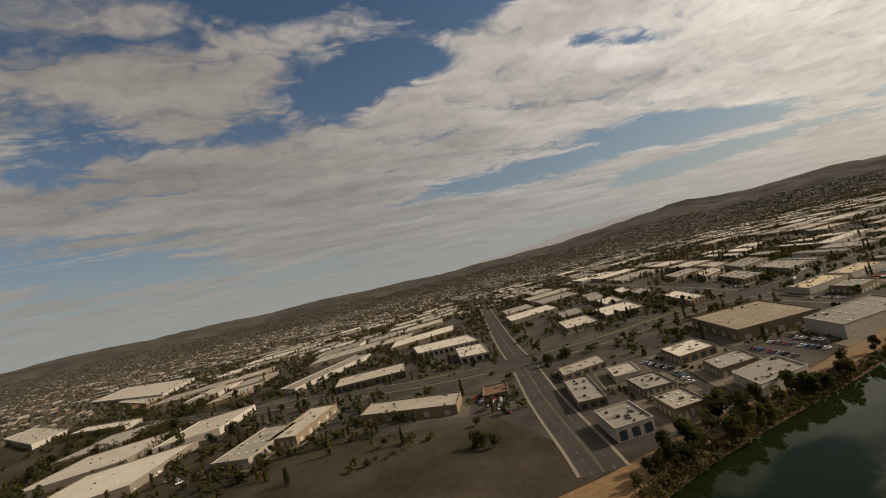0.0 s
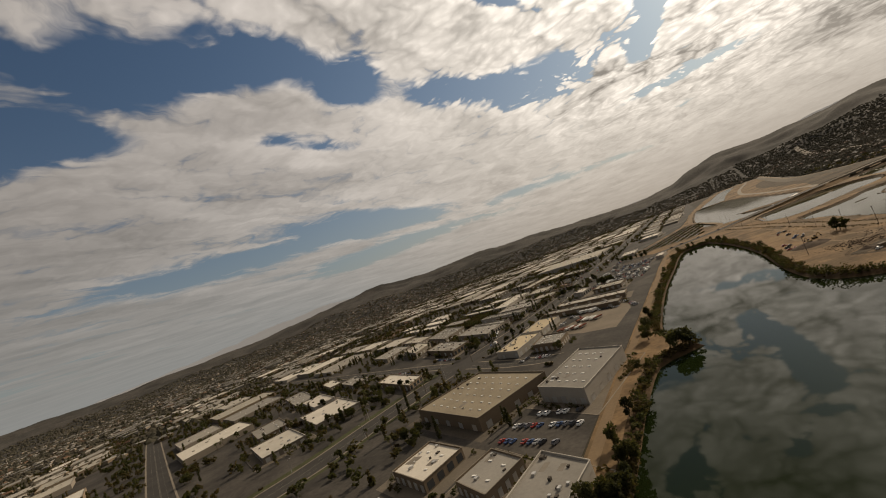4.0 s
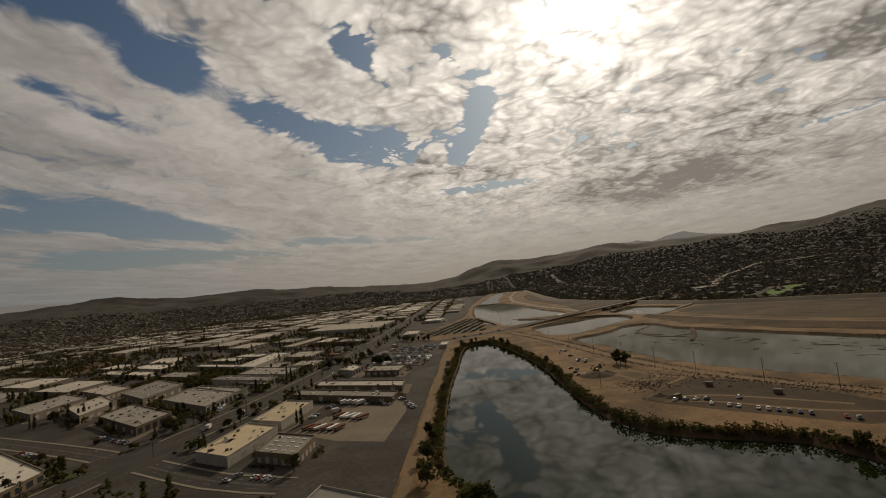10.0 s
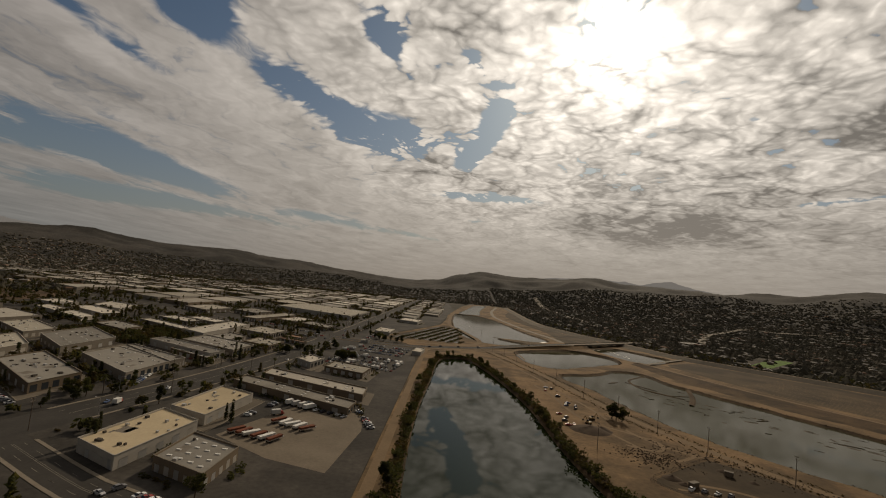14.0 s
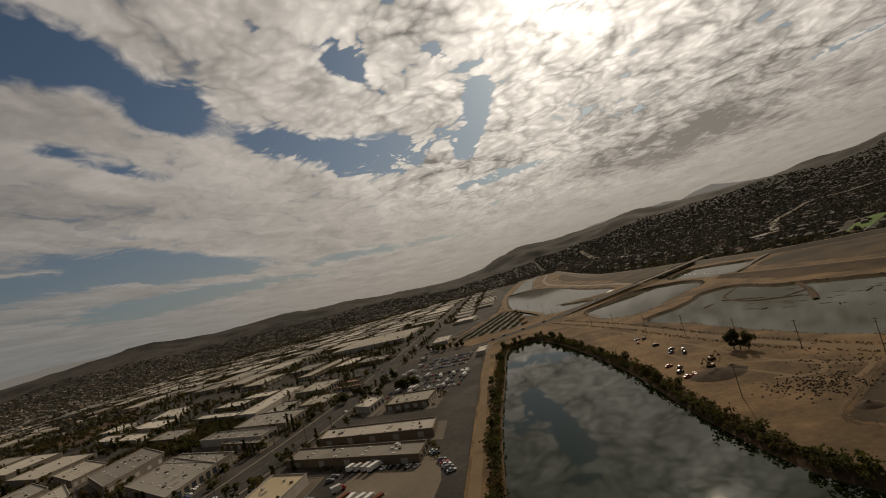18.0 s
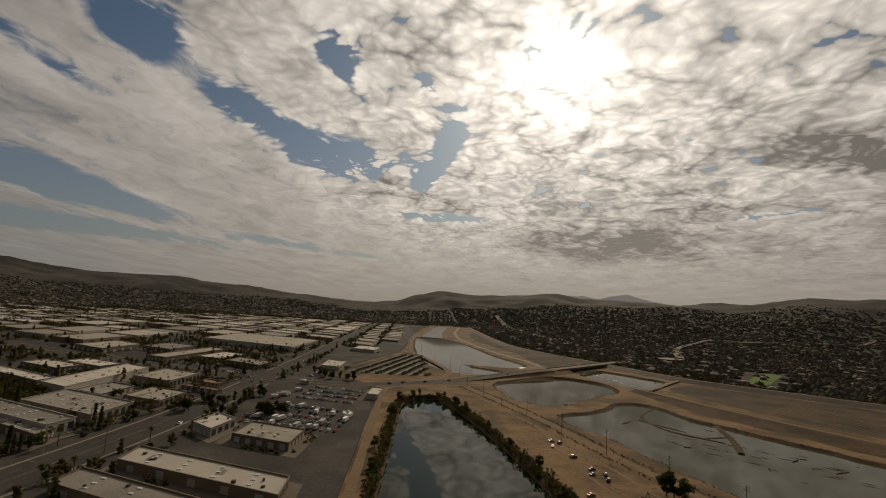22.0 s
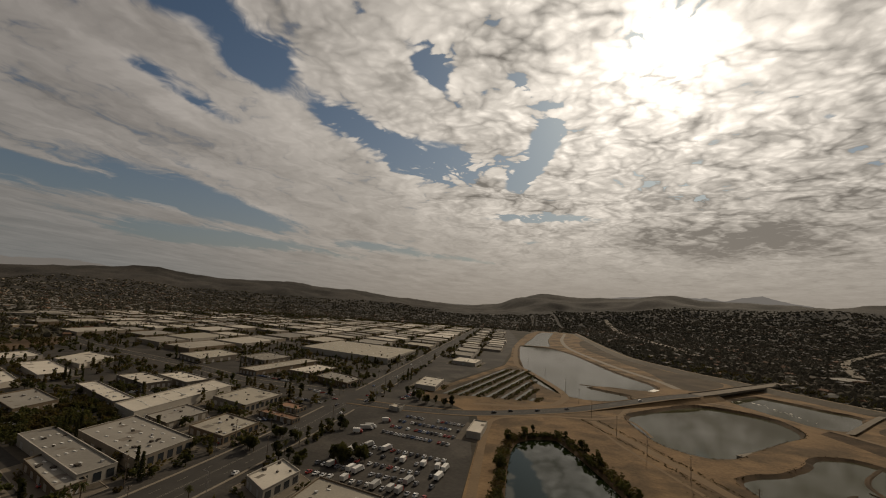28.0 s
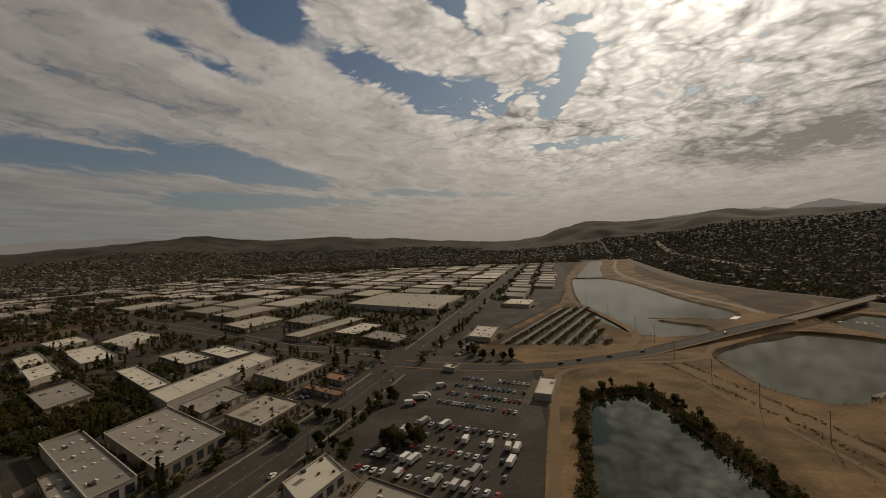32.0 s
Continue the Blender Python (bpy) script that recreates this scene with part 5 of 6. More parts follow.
            a, b = crown(r2, lobes, 1, 36, 1.0)
            m = len(vs)
            vs += a
            fs += [tuple(q + m for q in f) for f in b]
    tagged(put_mesh("levee_trees", vs, fs, M["leaf_shore"]), "dark belt of trees behind the flood levee", "trees", "", "stuff")
    # far low factories, past counting
    sel = lambda x, y: (x < -1150 + 0.1 * y) & (x > -3000) & (y < 1500) & ((x ** 2 + (y - 100) ** 2) < 2950 ** 2) & (np.sin(x * 0.004 + 1.0) + np.sin(y * 0.005 + x * 0.002) > -0.5)
    g = Geo()
    for x, y in scatter(700, sel, (-3000, -700, -1900, 1500)):
        g.box((x, y), rng.uniform(30, 75), rng.uniform(22, 40), 0.0, rng.uniform(4.5, 7.5), radians(66))
    tagged(g.make("far_factories", M["roof"]), "far rows of low pale-roofed factories", "buildings", "", "stuff")
    # house roofs
    for nm, test, box, n, m in (("far_roofs_west", far_left, (-3200, 50, -1900, 3300), 4200, "roof_grey"), ("far_roofs_east", right, (300, 2600, 0, 2800), 1700, "roof_grey"), ("far_tile_roofs", lambda x, y: far_left(x, y) | right(x, y), (-2600, 2200, -1200, 3000), 1600, "tile")):
        p = scatter(n, test, box)
        k = len(p)
        w, d, h = rng.uniform(5, 10, k), rng.uniform(4, 6, k), rng.uniform(3.0, 4.6, k)
        a = rng.choice([0.35, 0.35 + 1.57, 0.9], k)
        z0 = np.array([hill_z(a, b) for a, b in p])
        base = np.array([(-1, -1, 0), (1, -1, 0), (1, 1, 0), (-1, 1, 0), (-1, -1, 1), (1, -1, 1), (1, 1, 1), (-1, 1, 1), (-0.7, 0, 1.5), (0.7, 0, 1.5)], float)
        v = base[None] * np.stack([w, d, h], 1)[:, None, :]
        x, y = v[:, :, 0] * np.cos(a)[:, None] - v[:, :, 1] * np.sin(a)[:, None], v[:, :, 0] * np.sin(a)[:, None] + v[:, :, 1] * np.cos(a)[:, None]
        V = np.stack([x + p[:, :1], y + p[:, 1:], v[:, :, 2] + z0[:, None]], 2).reshape(-1, 3)
        f4 = np.array([(0, 1, 5, 4), (1, 2, 6, 5), (2, 3, 7, 6), (3, 0, 4, 7), (4, 5, 9, 8), (6, 7, 8, 9)])
        f3 = np.array([(5, 6, 9), (7, 4, 8)])
        F4 = (f4[None] + (np.arange(k) * 10)[:, None, None]).reshape(-1, 4).tolist()
        F3 = (f3[None] + (np.arange(k) * 10)[:, None, None]).reshape(-1, 3).tolist()
        idx = ([0, 0, 0, 0, 1, 1] * k) + ([1, 1] * k)
        tagged(put_mesh(nm, V.tolist(), F4 + F3, [M["wall_tan"], M[m]], idx=idx), "far rows of low suburban houses", "houses", "", "stuff")


make_far_stuff()

# ---- vehicles ----


def wheel_at(parent, x, y, r, w):
    g = Geo().tube((x, y - w / 2, r), (x, y + w / 2, r), r, r, 10)
    g.make("wheel", M["rubber"], parent)


def loft(sections, closed=True):
    """A body from cross sections (x, half width, z low, z high)."""
    g = Geo()
    vs = []
    for x, w, z0, z1 in sections:
        vs += [(x, -w, z0), (x, w, z0), (x, w * 0.94, z1), (x, -w * 0.94, z1)]
    fs = []
    for i in range(len(sections) - 1):
        a = 4 * i
        for j in range(4):
            k = (j + 1) % 4
            fs.append((a + j, a + k, a + 4 + k, a + 4 + j))
    fs += [(0, 3, 2, 1), tuple(4 * (len(sections) - 1) + q for q in (0, 1, 2, 3))]
    return g.add(vs, fs)


def car(paint, label, suv=False):
    root = new("car")
    tagged(root, label, "car", "parked cars")
    h = 0.25 if suv else 0.0
    loft([(-2.25, 0.78, 0.42, 0.85 + h), (-2.1, 0.86, 0.3, 0.98 + h), (-0.9, 0.9, 0.28, 1.0 + h), (0.9, 0.9, 0.28, 0.98 + h), (1.9, 0.85, 0.3, 0.82 + h), (2.25, 0.72, 0.42, 0.7 + h)]).make("body", paint, root)
    loft([(-1.9 if suv else -1.5, 0.74, 0.95 + h, 0.98 + h), (-1.5 if suv else -0.95, 0.70, 0.95 + h, 1.45 + h), (0.2, 0.70, 0.95 + h, 1.46 + h), (1.05, 0.76, 0.95 + h, 0.97 + h)]).make("cabin_glass", M["glass"], root)
    loft([(-1.35 if suv else -0.8, 0.64, 1.44 + h, 1.5 + h), (0.1, 0.64, 1.44 + h, 1.5 + h)]).make("roof_panel", paint, root)
    for x in (-1.4, 1.4):
        for y in (-0.82, 0.82):
            wheel_at(root, x, y, 0.33, 0.22)
    return root


def lorry(paint, label, length=8.0):
    root = new("truck")
    tagged(root, label, "truck", "parked trucks")
    Geo().box((-0.9, 0), length - 2.2, 2.4, 1.0, 3.2).make("cargo_box", M["cargo"], root)
    loft([(length / 2 - 2.0, 1.1, 0.6, 2.4), (length / 2 - 0.9, 1.1, 0.6, 2.4), (length / 2 - 0.5, 1.08, 0.6, 1.6), (length / 2, 1.0, 0.6, 1.3)]).make("cab", paint, root)
    loft([(length / 2 - 0.88, 0.95, 1.6, 2.3), (length / 2 - 0.55, 0.95, 1.5, 1.62)]).make("windscreen", M["glass"], root)
    Geo().box((-0.4, 0), length - 1, 1.0, 0.5, 1.0).make("chassis", M["rubber"], root)
    for x in (-length / 2 + 1.4, length / 2 - 1.2):
        for y in (-1.05, 1.05):
            wheel_at(root, x, y, 0.48, 0.3)
    return root


def trailer(label, m):
    root = new("trailer")
    tagged(root, label, "trailer", "parked trailers")
    Geo().box((0, 0), 9.6, 2.5, 1.0, 1.3).make("deck", M["metal"], root)
    Geo().box((-0.3, 0), 8.8, 2.3, 1.3, 2.2).make("load", m, root)
    for x in (-3.9, -2.8):
        for y in (-1.0, 1.0):
            wheel_at(root, x, y, 0.48, 0.3)
    Geo().tube((3.5, 0.6, 0), (3.5, 0.6, 1.0), 0.08, 0.08, 6).make("leg", M["metal"], root)
    return root


CARS = [car(PAINT[0], "white parked sedan on asphalt"), car(PAINT[1], "silver parked sedan on asphalt"), car(PAINT[2], "black parked car on asphalt", True), car(PAINT[3], "red parked car on asphalt"), car(PAINT[0], "white parked van-like car on asphalt", True), car(PAINT[5], "grey parked car on asphalt", True), car(PAINT[4], "dark blue parked sedan on asphalt")]
TRUCKS = [lorry(PAINT[0], "white box truck parked in a yard"), lorry(PAINT[3], "box truck with a red cab parked in a yard", 7.0), lorry(PAINT[0], "long white motorhome parked in a row", 9.5)]
TRAILERS = [trailer("flatbed trailer with white load in a yard", M["skylight"]), trailer("flatbed trailer with rusty red load in a yard", M["rust"])]
PLACED = set()


def park(protos, x, y, turn, rng, z=0.06):
    p = rng.choice(protos)
    m = pose(x, y, z, 0, 0, turn)
    if p.name not in PLACED:
        PLACED.add(p.name)
        p.matrix_basis = m
        return p
    return copy_thing(p, m)


def row(protos, a, b, gap, turn, rng, fill=0.85, z=0.06):
    a, b = Vector(a), Vector(b)
    n = int((b - a).length / gap)
    for i in range(n + 1):
        if rng.random() < fill:
            p = a + (b - a) * (i / max(1, n))
            park(protos, p.x, p.y, turn + rng.uniform(-4, 4), rng, z)


def make_vehicles():
    rng = random.Random(21)
    # dealer lot by the crossing
    for k in range(5):
        row(CARS, (-192 + k * 13, -72 - k * 7.0), (-178 + k * 13, -103 + k * 0.2), 3.2, -28, rng, 0.9)
    # yards between the small factories
    row(CARS, (-118, -2), (-92, -8), 3.4, 60, rng)
    row(CARS, (-82, -14), (-66, -24), 3.4, 60, rng)
    row(CARS, (-70, 52), (-36, 44), 3.2, 70, rng)
    row(CARS, (-72, 38), (-40, 28), 3.2, 70, rng, 0.7)
    row(CARS, (-60, 62), (-36, 58), 3.2, 70, rng, 0.6)
    # truck yard: trailers side by side, box trucks along the far side
    for k in range(6):
        park(TRAILERS, -97 + k * 4.2, 241 - k * 1.2, 62 + rng.uniform(-14, 14), rng)
    for k in range(5):
        park(TRAILERS, -84 + k * 4.4, 262 - k * 2.0, 60 + rng.uniform(-16, 16), rng)
    row(TRUCKS + CARS[:3], (-90, 296), (-54, 282), 4.6, 62, rng, 0.75)
    row(TRUCKS, (-96, 284), (-86, 268), 5.0, 40, rng, 0.8)
    row(CARS, (-104, 262), (-98, 292), 4.0, 8, rng, 0.7)
    row(CARS, (-48, 296), (-36, 268), 3.6, 20, rng, 0.8)
    row(CARS, (-110, 176), (-88, 168), 3.2, 64, rng, 0.5)
    # motorhome and boat storage
    for k in range(5):
        row(TRUCKS + CARS[:6], (-112 + k * 3, 444 + k * 13), (-46 + k * 1.5, 430 + k * 13), 4.0, 80 + rng.uniform(-8, 8), rng, 0.8)
    # big lot by the crossing
    for k in range(4):
        row(CARS, (-92 + k * 2, 528 + k * 16), (-46 + k * 1.5, 515 + k * 17), 3.1, 78, rng, 0.8)
    row(TRUCKS, (-108, 520), (-96, 560), 5.0, 20, rng, 0.6)
    # rows beside the warehouses west of the avenue
    for a, b, t in (((-196, 512), (-176, 528), -22), ((-232, 522), (-210, 512), 66), ((-182, 478), (-168, 462), 66), ((-206, 392), (-186, 382), 64), ((-258, 436), (-250, 428), 60), ((-246, 262), (-214, 244), 60), ((-262, 232), (-284, 244), 60), ((-200, 330), (-190, 300), 10), ((-206, 590), (-176, 580), 66), ((-190, 600), (-166, 592), 66), ((-330, 470), (-300, 455), 62), ((-196, 640), (-168, 628), 66), ((-280, 690), (-236, 672), 66), ((-320, 560), (-300, 580), 60), ((-105, 640), (-100, 690), 5)):
        row(CARS, a, b, 3.3, t, rng, 0.8)
    # the storage yard beside the park
    for _ in range(34):
        x, y = rng.uniform(-318, -228), rng.uniform(-360, -280)
        if abs((y + 320) - (x + 272) * 0.72) < 24:
            park(TRAILERS[:1] + TRUCKS[:1] + CARS[:2], x, y, rng.choice((30, 36, 120)) + rng.uniform(-8, 8), rng, 0.04)
    # on the roads
    for x, y, t in ((-139, 640, 88), (-150, 590, 268), (-137, 566, 88), (-132, 616, 10), (-160, 612, 10), (-151, 500, 268), (-140, 430, 90), (-168, 300, 105), (-178, 262, 285), (-110, 170, -20), (-140, 760, 90), (-148, 880, 270), (-148, 690, 270)):
        park(CARS, x, y, t, rng, 0.07)
    for x, y in ((-20, 620), (-6, 632), (18, 645), (46, 664), (128, 728)):
        park(CARS, x, y, 34, rng, bridge_z(x, y) + 0.02)
    park(TRUCKS, -172, 262, 100, rng)
    # vehicles left on the spit
    for x, y, t in ((93, 432, 20), (97, 428, 50), (90, 420, 70), (96, 400, 10), (99, 380, 20), (103, 372, 80), (96, 372, 40), (101, 364, 60), (84, 344, 20), (87, 336, 50), (84, 328, 30), (88, 320, 80), (84, 318, 10)):
        park([CARS[2], CARS[3], CARS[5], CARS[6], CARS[1]], x, y, t, rng, 0.03)
    row(CARS, (132, 220), (176, 180), 4.2, 60, rng, 0.75, 0.03)
    row(CARS, (118, 232), (150, 226), 5.0, 40, rng, 0.6, 0.03)


make_vehicles()

# ---- poles, ditches and the small things on the flats ----


def utility_pole():
    root = new("utility_pole")
    tagged(root, "tall weathered wooden utility pole with crossarms", "pole", "utility poles")
    Geo().tube((0, 0, -0.5), (0, 0, 14.5), 0.2, 0.13, 8).make("post", M["wood"], root)
    for z in (13.9, 12.6):
        Geo().box((0, 0), 0.14, 2.6, z, z + 0.16).make("crossarm", M["wood"], root)
        for y in (-1.15, -0.5, 0.5, 1.15):
            Geo().tube((0, y, z + 0.16), (0, y, z + 0.42), 0.06, 0.04, 6).make("insulator", M["metal"], root)
    return root


def street_lamp():
    root = new("street_lamp")
    tagged(root, "slim grey street lamp on the pavement", "lamp", "street lamps")
    Geo().tube((0, 0, 0), (0, 0, 9.0), 0.11, 0.07, 8).make("post", M["metal"], root)
    Geo().tube((0, 0, 8.9), (2.2, 0, 9.3), 0.05, 0.04, 6).make("arm", M["metal"], root)
    Geo().box((2.4, 0), 0.8, 0.3, 9.2, 9.36).make("lamp_head", M["metal"], root)
    return root


def make_poles():
    p = utility_pole()
    first = True
    for x, y in ((203, 225), (181, 254), (159, 293), (143, 323), (131, 361), (120, 410), (106, 451), (93, 496), (81, 536), (73, 585), (236, 190), (280, 145), (64, 640), (62, 700), (56, 760), (40, 850), (22, 960), (89, 276)):
        m = pose(x, y, 0, 0, 0, 24)
        if first:
            p.matrix_basis, first = m, False
        else:
            copy_thing(p, m)
    for x, y in ((-188, 150), (-176, 214), (-160, 290), (-148, 372), (-135, 450), (-130, 530), (-128, 660), (-128, 740), (-184, 330), (-174, 400), (-166, 470), (-162, 540)):
        copy_thing(p, pose(x, y, 0, 0, 0, 0))
    l = street_lamp()
    first = True
    for i, (x, y) in enumerate(smooth_line(MAIN, 34)):
        if -150 < y < 900:
            m = pose(x + (14.5 if i % 2 else -14.5), y, 0.15, 0, 0, 180 if i % 2 else 0)
            if first:
                l.matrix_basis, first = m, False
            else:
                copy_thing(l, m)


make_poles()


def make_flats():
    rng = random.Random(9)
    # settling ditches: strips of water between planted ridges
    base, d = Vector((-80, 684)), Vector((68, 262)).normalized()
    side = Vector((1.0, 0.03))
    patch("ditch_bed", [(-86, 682), (-6, 962), (18, 922), (22, 742), (20, 694)], 0.04, M["flood"], "dark wet bed of settling ditches")
    for k in range(7):
        a = base + side * (6 + k * 14.5)
        ln = min(262 - 8 * k, (922 - 684 - (a.y - 684)) / d.y, (19 - a.x) / max(0.05, d.x))
        if ln < 20:
            continue
        b = a + d * ln
        ribbon("ditch_water", [tuple(a + d * 4), tuple((a + b) / 2), tuple(b - d * 4)], 3.2, 0.1, M["pond"], kind="structure", label="narrow strip of standing water in a ditch")
        vs, fs = [], []
        s = 0.0
        while s < ln:
            q = a + d * s + side * rng.choice((4.4, 6.2, 8.4))
            u, f = crown(rng, [(q.x + rng.uniform(-1, 1), q.y, rng.uniform(0.2, 0.9), rng.uniform(0.7, 1.3))], 1, 16, 0.6)
            m = len(vs)
            vs += u
            fs += [tuple(i + m for i in g) for g in f]
            s += 1.3
        tagged(put_mesh("ditch_hedge", vs, fs, M["leaf_shore"]), "dark weedy ridge between ditches", "hedge", "ditch ridges", "stuff")
    # concrete spillway between the pond and the river
    sp = new("spillway")
    tagged(sp, "stepped pale concrete spillway between pond and river", "spillway")
    for i in range(3):
        Geo().box((163 - i * 2.5, 572 - i * 11), 29, 10.6, -2.6, -0.5 - i * 0.55, radians(38)).make("step", M["pale"] if i else M["kerb"], sp)
    for e in (-1, 1):
        Geo().box((160.5 + e * 12.4, 561 + e * 9.7), 1.4, 32, -2.6, 0.0, radians(-12.8)).make("side_wall", M["concrete"], sp)
    lip = Geo().box((172, 832), 22, 7, -1.6, 0.5, radians(57))
    tagged(lip.make("outlet_slab", M["pale"]), "pale concrete outlet slab at the canal's end", "outlet")
    foam = Geo()
    for x, y in ragged_line([(246, 806), (262, 814), (282, 812), (285, 780), (287, 748), (292, 716)], 5.0):
        for _ in range(rng.choice((0, 1, 1, 2))):
            u, v, n = x + rng.gauss(0, 2.4), y + rng.gauss(0, 2.4), 7
            r = rng.uniform(0.4, 1.7)
            foam.add([(u + r * rng.uniform(0.7, 1.5) * math.cos(6.283 * i / n), v + r * rng.uniform(0.6, 1.2) * math.sin(6.283 * i / n), -1.54) for i in range(n)] + [(u, v, -1.38)], [(i, (i + 1) % n, n) for i in range(n)])
    tagged(foam.make("rapids", M["pale"]), "pale foaming water over stones in the river", "rapids", "", "stuff")
    # a dike across the river bed
    ribbon("dike_bar", smooth_line([(284, 668), (312, 698), (354, 744), (394, 786)], 8), 6.0, 1.6, M["concrete"], kind="structure", label="pale concrete weir wall across the river bed")
    ribbon("weir", [(26, 1440), (60, 1441), (98, 1440)], 7.0, 0.4, M["concrete"], kind="structure", label="pale concrete weir across the canal", thick=2.8)
    g = Geo().box((420, 828), 26, 12, -0.5, 3.0, radians(-20))
    tagged(g.make("culvert_block", M["concrete"]), "pale concrete culvert mouth in the levee", "culvert")
    # mud islands in the river
    for k, (x, y, a, b, t) in enumerate(((205, 500, 34, 5, -60), (232, 470, 26, 4, 15), (250, 420, 9, 3, 30), (216, 400, 7, 2.5, 60), (262, 400, 12, 3.5, 20), (290, 350, 16, 4, -30), (240, 360, 5, 2, 0), (190, 440, 5, 2, 0), (310, 310, 20, 4, -40), (178, 505, 16, 5, 40))):
        pts = []
        for i in range(14):
            w = 6.283 * i / 14
            r = 1 + 0.3 * noise.noise((k * 3.1, i * 0.9, 0))
            u, v = a * 0.6 * math.cos(w) * r, b * 0.5 * math.sin(w) * r
            pts.append((x + u * math.cos(radians(t)) - v * math.sin(radians(t)), y + u * math.sin(radians(t)) + v * math.cos(radians(t))))
        g = Geo()
        inn = inset(pts, min(1.2, b * 0.4))
        o = ccw(pts)
        g.add([(px, py, -2.2) for px, py in o] + [(px, py, -1.3) for px, py in inn], [(i, (i + 1) % 14, 14 + (i + 1) % 14, 14 + i) for i in range(14)] + [tuple(range(14, 28))])
        tagged(g.make("mud_bar", M["flood"]), "low brown mud bar in shallow water", "mud bar", "mud bars")
    # spoil heap and excavator
    vs, fs = [], []
    n, rings = 20, 7
    for j in range(rings):
        for i in range(n):
            w, r = 6.283 * i / n, 11 * (1 - j / (rings - 1))
            p = Vector((96 + r * math.cos(w) * 1.2, 312 + r * math.sin(w), 0))
            vs.append((p.x + noise.noise(p * 0.3), p.y + noise.noise(p * 0.3 + Vector((5, 0, 0))), 3.2 * (j / (rings - 1)) ** 0.8 * (1 + 0.3 * noise.noise(p * 0.25))))
    fs = [(j * n + i, j * n + (i + 1) % n, (j + 1) * n + (i + 1) % n, (j + 1) * n + i) for j in range(rings - 1) for i in range(n)]
    tagged(put_mesh("spoil_mound", vs, fs, M["heap"], smooth=True), "dark heap of spoil on the dirt flat", "heap")
    for x, y, t in ((105, 338, 30), (99, 326, 120)):
        ex = new("excavator")
        tagged(ex, "dusty excavator with raised arm on the dirt flat", "excavator", "excavators")
        for s in (-1, 1):
            loft([(-1.9, 0.3, 0.1, 0.7), (-1.5, 0.3, 0.0, 0.95), (1.5, 0.3, 0.0, 0.95), (1.9, 0.3, 0.1, 0.7)]).make("track", M["rubber"], ex).location = (0, s * 1.0, 0)
        loft([(-2.0, 1.2, 1.0, 2.0), (0.9, 1.2, 1.0, 1.9), (1.4, 1.1, 1.0, 1.6)]).make("house", M["machine"], ex)
        loft([(-0.2, 0.5, 1.9, 2.9), (0.9, 0.5, 1.9, 2.8), (1.3, 0.48, 1.7, 1.9)]).make("cab", M["glass"], ex)
        g = Geo().tube((1.0, -0.6, 1.6), (3.4, -0.6, 4.4), 0.3, 0.25, 6).tube((3.4, -0.6, 4.4), (5.2, -0.6, 2.0), 0.24, 0.16, 6)
        g.make("arm", M["machine"], ex)
        loft([(4.9, 0.5, 1.0, 1.9), (5.6, 0.5, 0.8, 1.7)]).make("bucket", M["rubber"], ex).location = (0, -0.6, 0)
        ex.matrix_basis = pose(x, y, 0.03, 0, 0, t)
    patch("yard_plot", [(151, 278), (128, 260), (106, 241), (104, 236), (110, 228), (135, 205), (175, 172), (215, 178), (192, 230), (166, 266)], 0.045, M["flood"], "bare grey-brown fenced plot")
    # ridges of mud and earth that reach into the water
    ridge("mud_spit", smooth_line([(240, 572), (228, 560), (213, 544), (203, 526), (200, 500), (206, 478), (228, 456)], 5), [(-2.6, -2.2), (-0.8, -1.2), (0.8, -1.2), (2.6, -2.2)], M["slope"], "low mud spit in the river")
    ridge("mud_dike", smooth_line([(264, 520), (257, 506), (240, 465), (221, 430)], 6), [(-3.4, -2.3), (-1.2, -0.7), (1.2, -0.7), (3.4, -2.3)], M["slope"], "brown earth dike in the river")
    ridge("mud_tongue", smooth_line([(84, 842), (104, 836), (124, 838), (146, 830)], 6), [(-6, -3.0), (-2, -1.0), (2, -1.0), (6, -3.0)], M["slope"], "brown mud tongue in the canal")
    for k in range(70):
        t = rng.random()
        x, y = 200 + 120 * t + rng.gauss(0, 16), 470 - 170 * t + rng.gauss(0, 22)
        a, b = rng.uniform(1.5, 9), rng.uniform(0.5, 1.6)
        g = Geo()
        n = 9
        o = [(x + a * math.cos(6.283 * i / n) * rng.uniform(.7, 1.2) + b * math.sin(6.283 * i / n) * 0.6, y - a * 0.9 * math.cos(6.283 * i / n) + b * math.sin(6.283 * i / n) * rng.uniform(.7, 1.3)) for i in range(n)]
        g.add([(px, py, -1.8) for px, py in o] + [(x, y, -1.35)], [(i, (i + 1) % n, n) for i in range(n)])
        tagged(g.make("mud_bar", M["slope"]), "low brown mud bar in shallow water", "mud bar", "mud bars")
    # mounds, sheds and rows of pots inside the fence
    for x, y, r in ((115, 244, 4.0), (118, 238, 2.6), (150, 262, 3.0), (104, 314, 6.0), (158, 250, 2.2)):
        n, rings = 14, 5
        hv = []
        for j in range(rings):
            for i in range(n):
                w, q = 6.283 * i / n, r * (1 - j / (rings - 1))
                hv.append((x + q * math.cos(w) * (1.2 + 0.2 * noise.noise((x, i * 0.7, 0))), y + q * math.sin(w), 0.04 + r * 0.42 * (j / (rings - 1)) ** 0.8 * (1 + 0.2 * noise.noise((i * 0.5, j * 0.6, x)))))
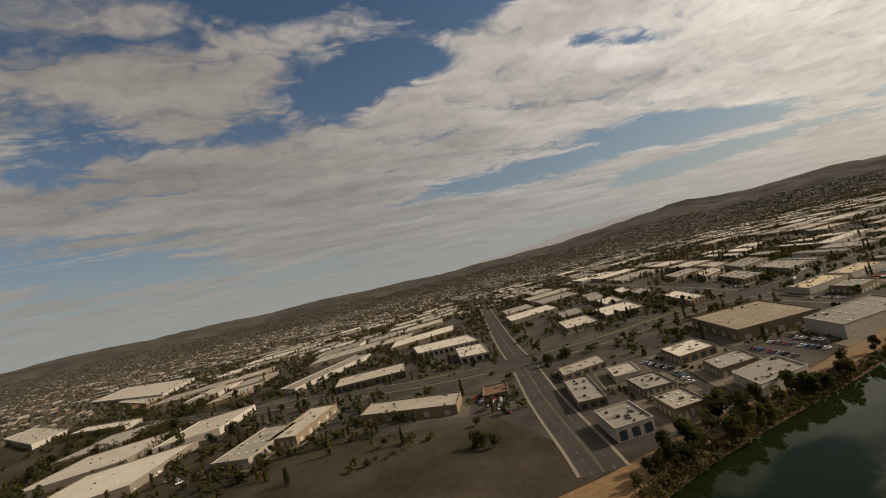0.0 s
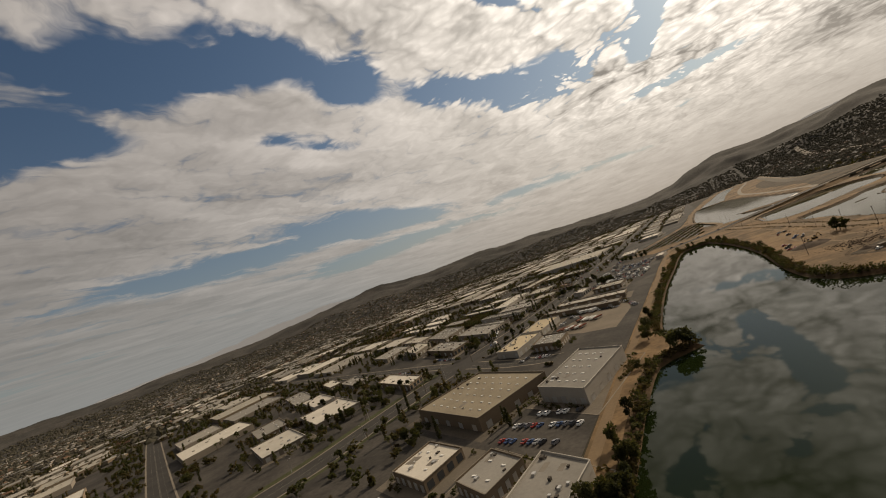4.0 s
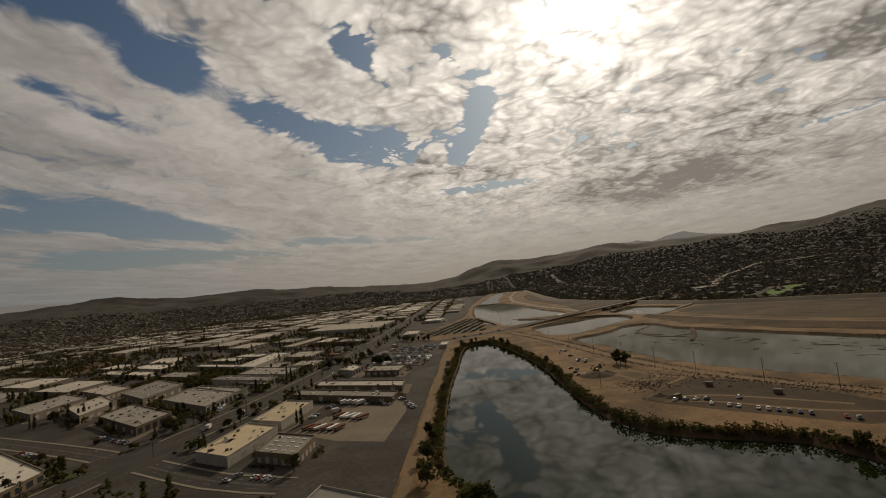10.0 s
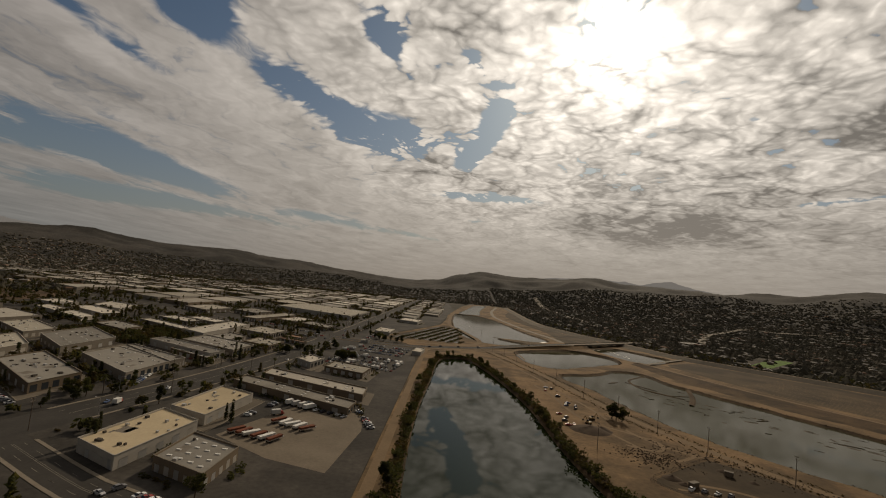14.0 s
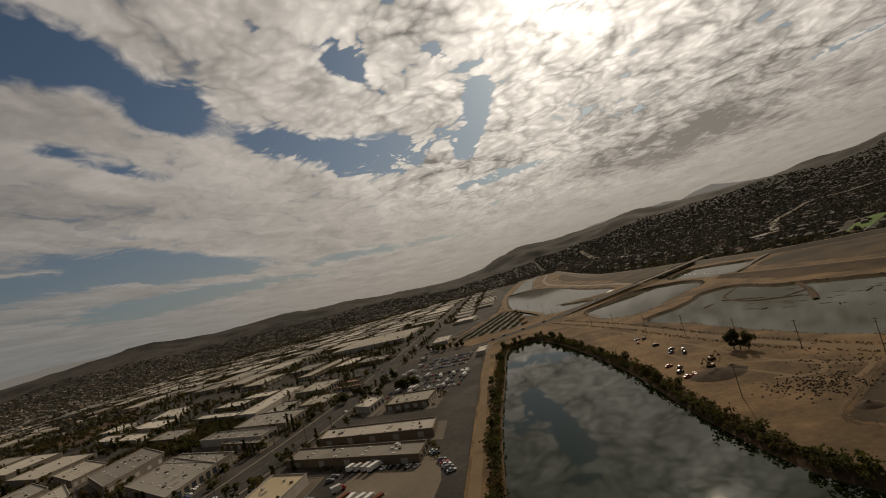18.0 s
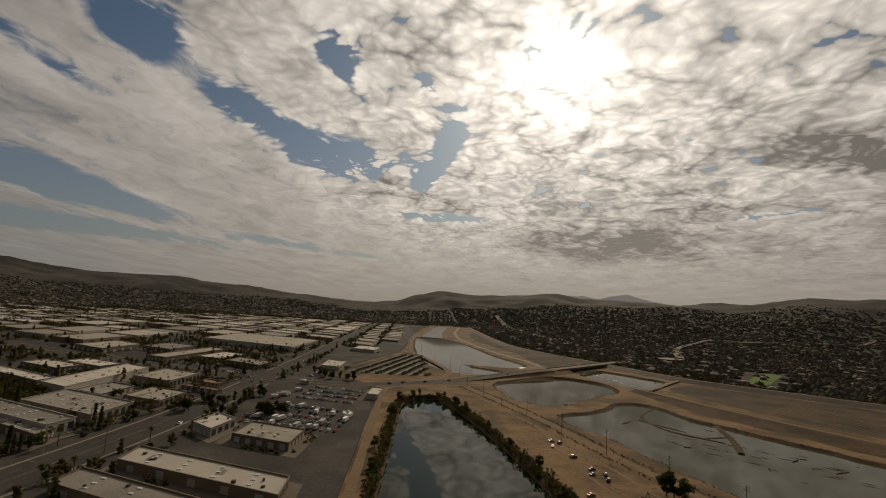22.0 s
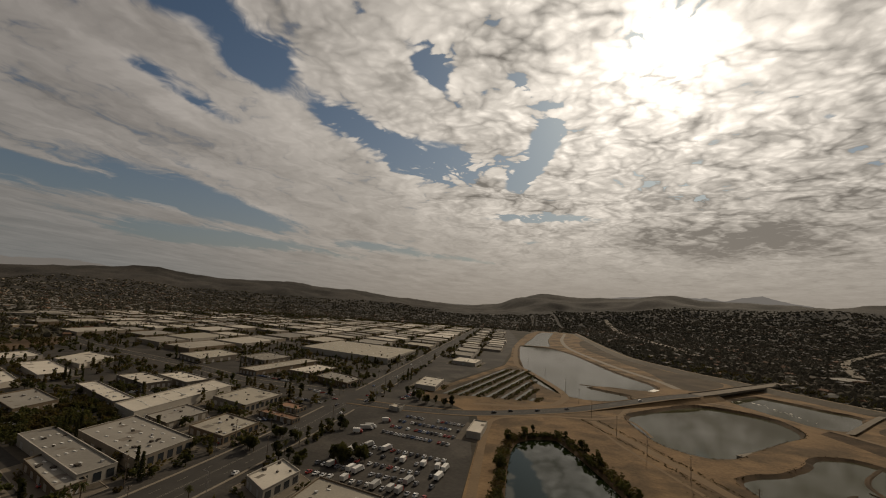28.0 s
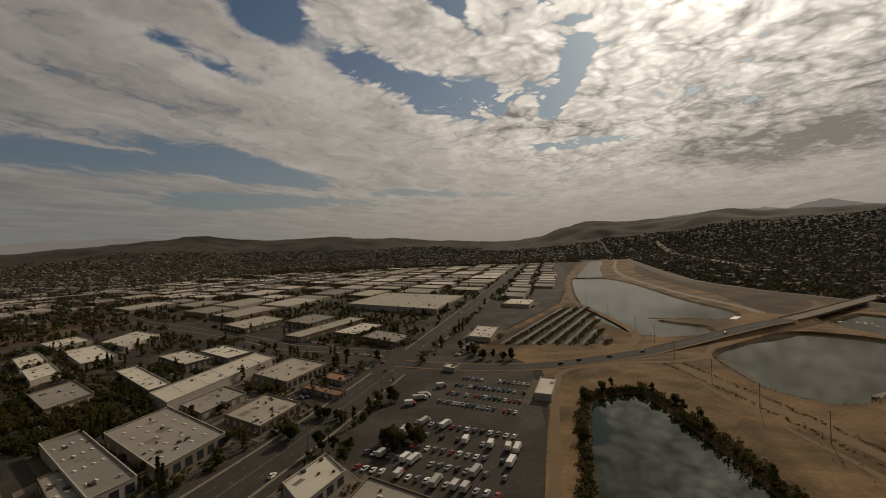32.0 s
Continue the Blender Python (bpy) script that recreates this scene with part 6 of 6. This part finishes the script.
        tagged(put_mesh("earth_mound", hv, [(j * n + i, j * n + (i + 1) % n, (j + 1) * n + (i + 1) % n, (j + 1) * n + i) for j in range(rings - 1) for i in range(n)], M["heap"], smooth=True), "dark mound of earth on bare ground", "mound", "earth mounds")
    for x, y, a, b, t in ((121, 236, 5, 2.2, 30), (149, 256, 4, 2.2, -30), (172, 228, 4, 2.2, -40)):
        sh = new("shed")
        tagged(sh, "small weathered storage container on the plot", "shed", "storage containers")
        Geo().box((0, 0), a, b, 0.1, 2.3).make("body", M["wall_tan"], sh)
        Geo().box((0, 0), a + 0.2, b + 0.2, 2.3, 2.45).make("roof", M["tar"], sh)
        Geo().box((a / 2 + 0.02, 0), 0.06, b * 0.8, 0.2, 2.1).make("door", M["rust"], sh)
        sh.matrix_basis = pose(x, y, 0.03, 0, 0, t)
    # fence of the fenced plot
    f = new("fence")
    tagged(f, "low weathered fence round a bare plot", "fence")
    line = smooth_line([(162, 277), (151, 279), (128, 261), (105, 242), (103, 236), (109, 227), (122, 226), (140, 212)], 3.0)
    for x, y in line:
        Geo().tube((x, y, 0), (x, y, 1.6), 0.07, 0.06, 5).make("post", M["wood"], f)
    for z in (0.7, 1.4):
        ribbon("rail", line, 0.06, z, M["wood"], f, 0.12)
    # wheel tracks worn into the dirt
    for k, pts in enumerate(([(92, 480), (100, 430), (112, 380), (120, 330), (132, 296), (150, 282)], [(84, 440), (92, 400), (96, 350), (112, 300), (126, 270), (150, 286)], [(100, 330), (118, 318), (134, 300), (126, 284), (110, 290)], [(62, 610), (70, 560), (86, 500), (96, 460), (90, 420)], [(40, 640), (70, 650), (96, 640), (100, 590)], [(118, 240), (140, 236), (162, 222), (190, 200)], [(112, 232), (140, 220), (170, 196), (200, 184)])):
        ribbon("wheel_track", smooth_line(pts, 4), 2.6, 0.052 + 0.002 * k, M["path"], kind="structure", label="pale wheel tracks worn into bare dirt")
    # weeds along the water's edge
    vs, fs = [], []
    for poly, lo, hi in ((RIVER, 250, 600), (POND2, 0, 900), (POND1, 0, 1100)):
        for (x, y), (x2, y2) in zip(poly, poly[1:] + poly[:1]):
            if not lo < y < hi:
                continue
            ln = math.hypot(x2 - x, y2 - y)
            for i in range(max(1, int(ln / 1.8))):
                w = (i + rng.random()) / max(1, int(ln / 1.8))
                if noise.noise((x * 0.05 + w, y * 0.05, 6.0)) > -0.1:
                    u, f2 = crown(rng, [(x + (x2 - x) * w + rng.uniform(-1.5, 1.5), y + (y2 - y) * w + rng.uniform(-1.5, 1.5), -0.2, rng.uniform(0.4, 1.0))], 1, 9, 0.38)
                    m = len(vs)
                    vs += u
                    fs += [tuple(q + m for q in g2) for g2 in f2]
    tagged(put_mesh("bank_weeds", vs, fs, M["leaf_dry"]), "dry weeds along the water's edge", "weeds", "", "stuff")
    # rubble and scrub on the flats
    vs, fs = [], []
    for _ in range(900):
        if rng.random() < 0.5:
            x, y = 118 + rng.gauss(0, 9), 272 + rng.gauss(0, 8)
        else:
            t = rng.random()
            x, y = 130 + 110 * t + rng.gauss(0, 5), 300 - 110 * t + rng.gauss(0, 6)
        s = rng.uniform(0.15, 0.6)
        m = len(vs)
        vs += [(x - s, y - s * .7, 0.02), (x + s, y - s * .6, 0.02), (x + s * .8, y + s * .8, 0.02), (x - s * .9, y + s * .7, 0.02), (x + s * .1, y, s * 1.1)]
        fs += [(m, m + 1, m + 4), (m + 1, m + 2, m + 4), (m + 2, m + 3, m + 4), (m + 3, m, m + 4)]
    tagged(put_mesh("rubble", vs, fs, M["heap"]), "scattered dark rubble on bare dirt", "rubble", "", "stuff")
    vs, fs = [], []
    line = smooth_line(LEVEE, 2.0)
    for x, y in line:
        for off in (-7.5, 6.0):
            if rng.random() < 0.85:
                u, g = crown(rng, [(x + off + rng.uniform(-1.2, 1.2), y + rng.uniform(-1, 1), 0.2, rng.uniform(0.5, 1.1))], 1, 12, 0.35)
                m = len(vs)
                vs += u
                fs += [tuple(i + m for i in q) for q in g]
    for _ in range(500):
        x, y = rng.uniform(84, 240), rng.uniform(200, 560)
        if near_line((x, y), LEVEE, 26) and x < 175 - (y - 260) * 0.3:
            u, g = crown(rng, [(x, y, 0.0, rng.uniform(0.3, 0.9))], 1, 9, 0.28)
            m = len(vs)
            vs += u
            fs += [tuple(i + m for i in q) for q in g]
    tagged(put_mesh("scrub", vs, fs, M["leaf_dry"]), "dry scrub along the levee track", "scrub", "", "stuff")


make_flats()
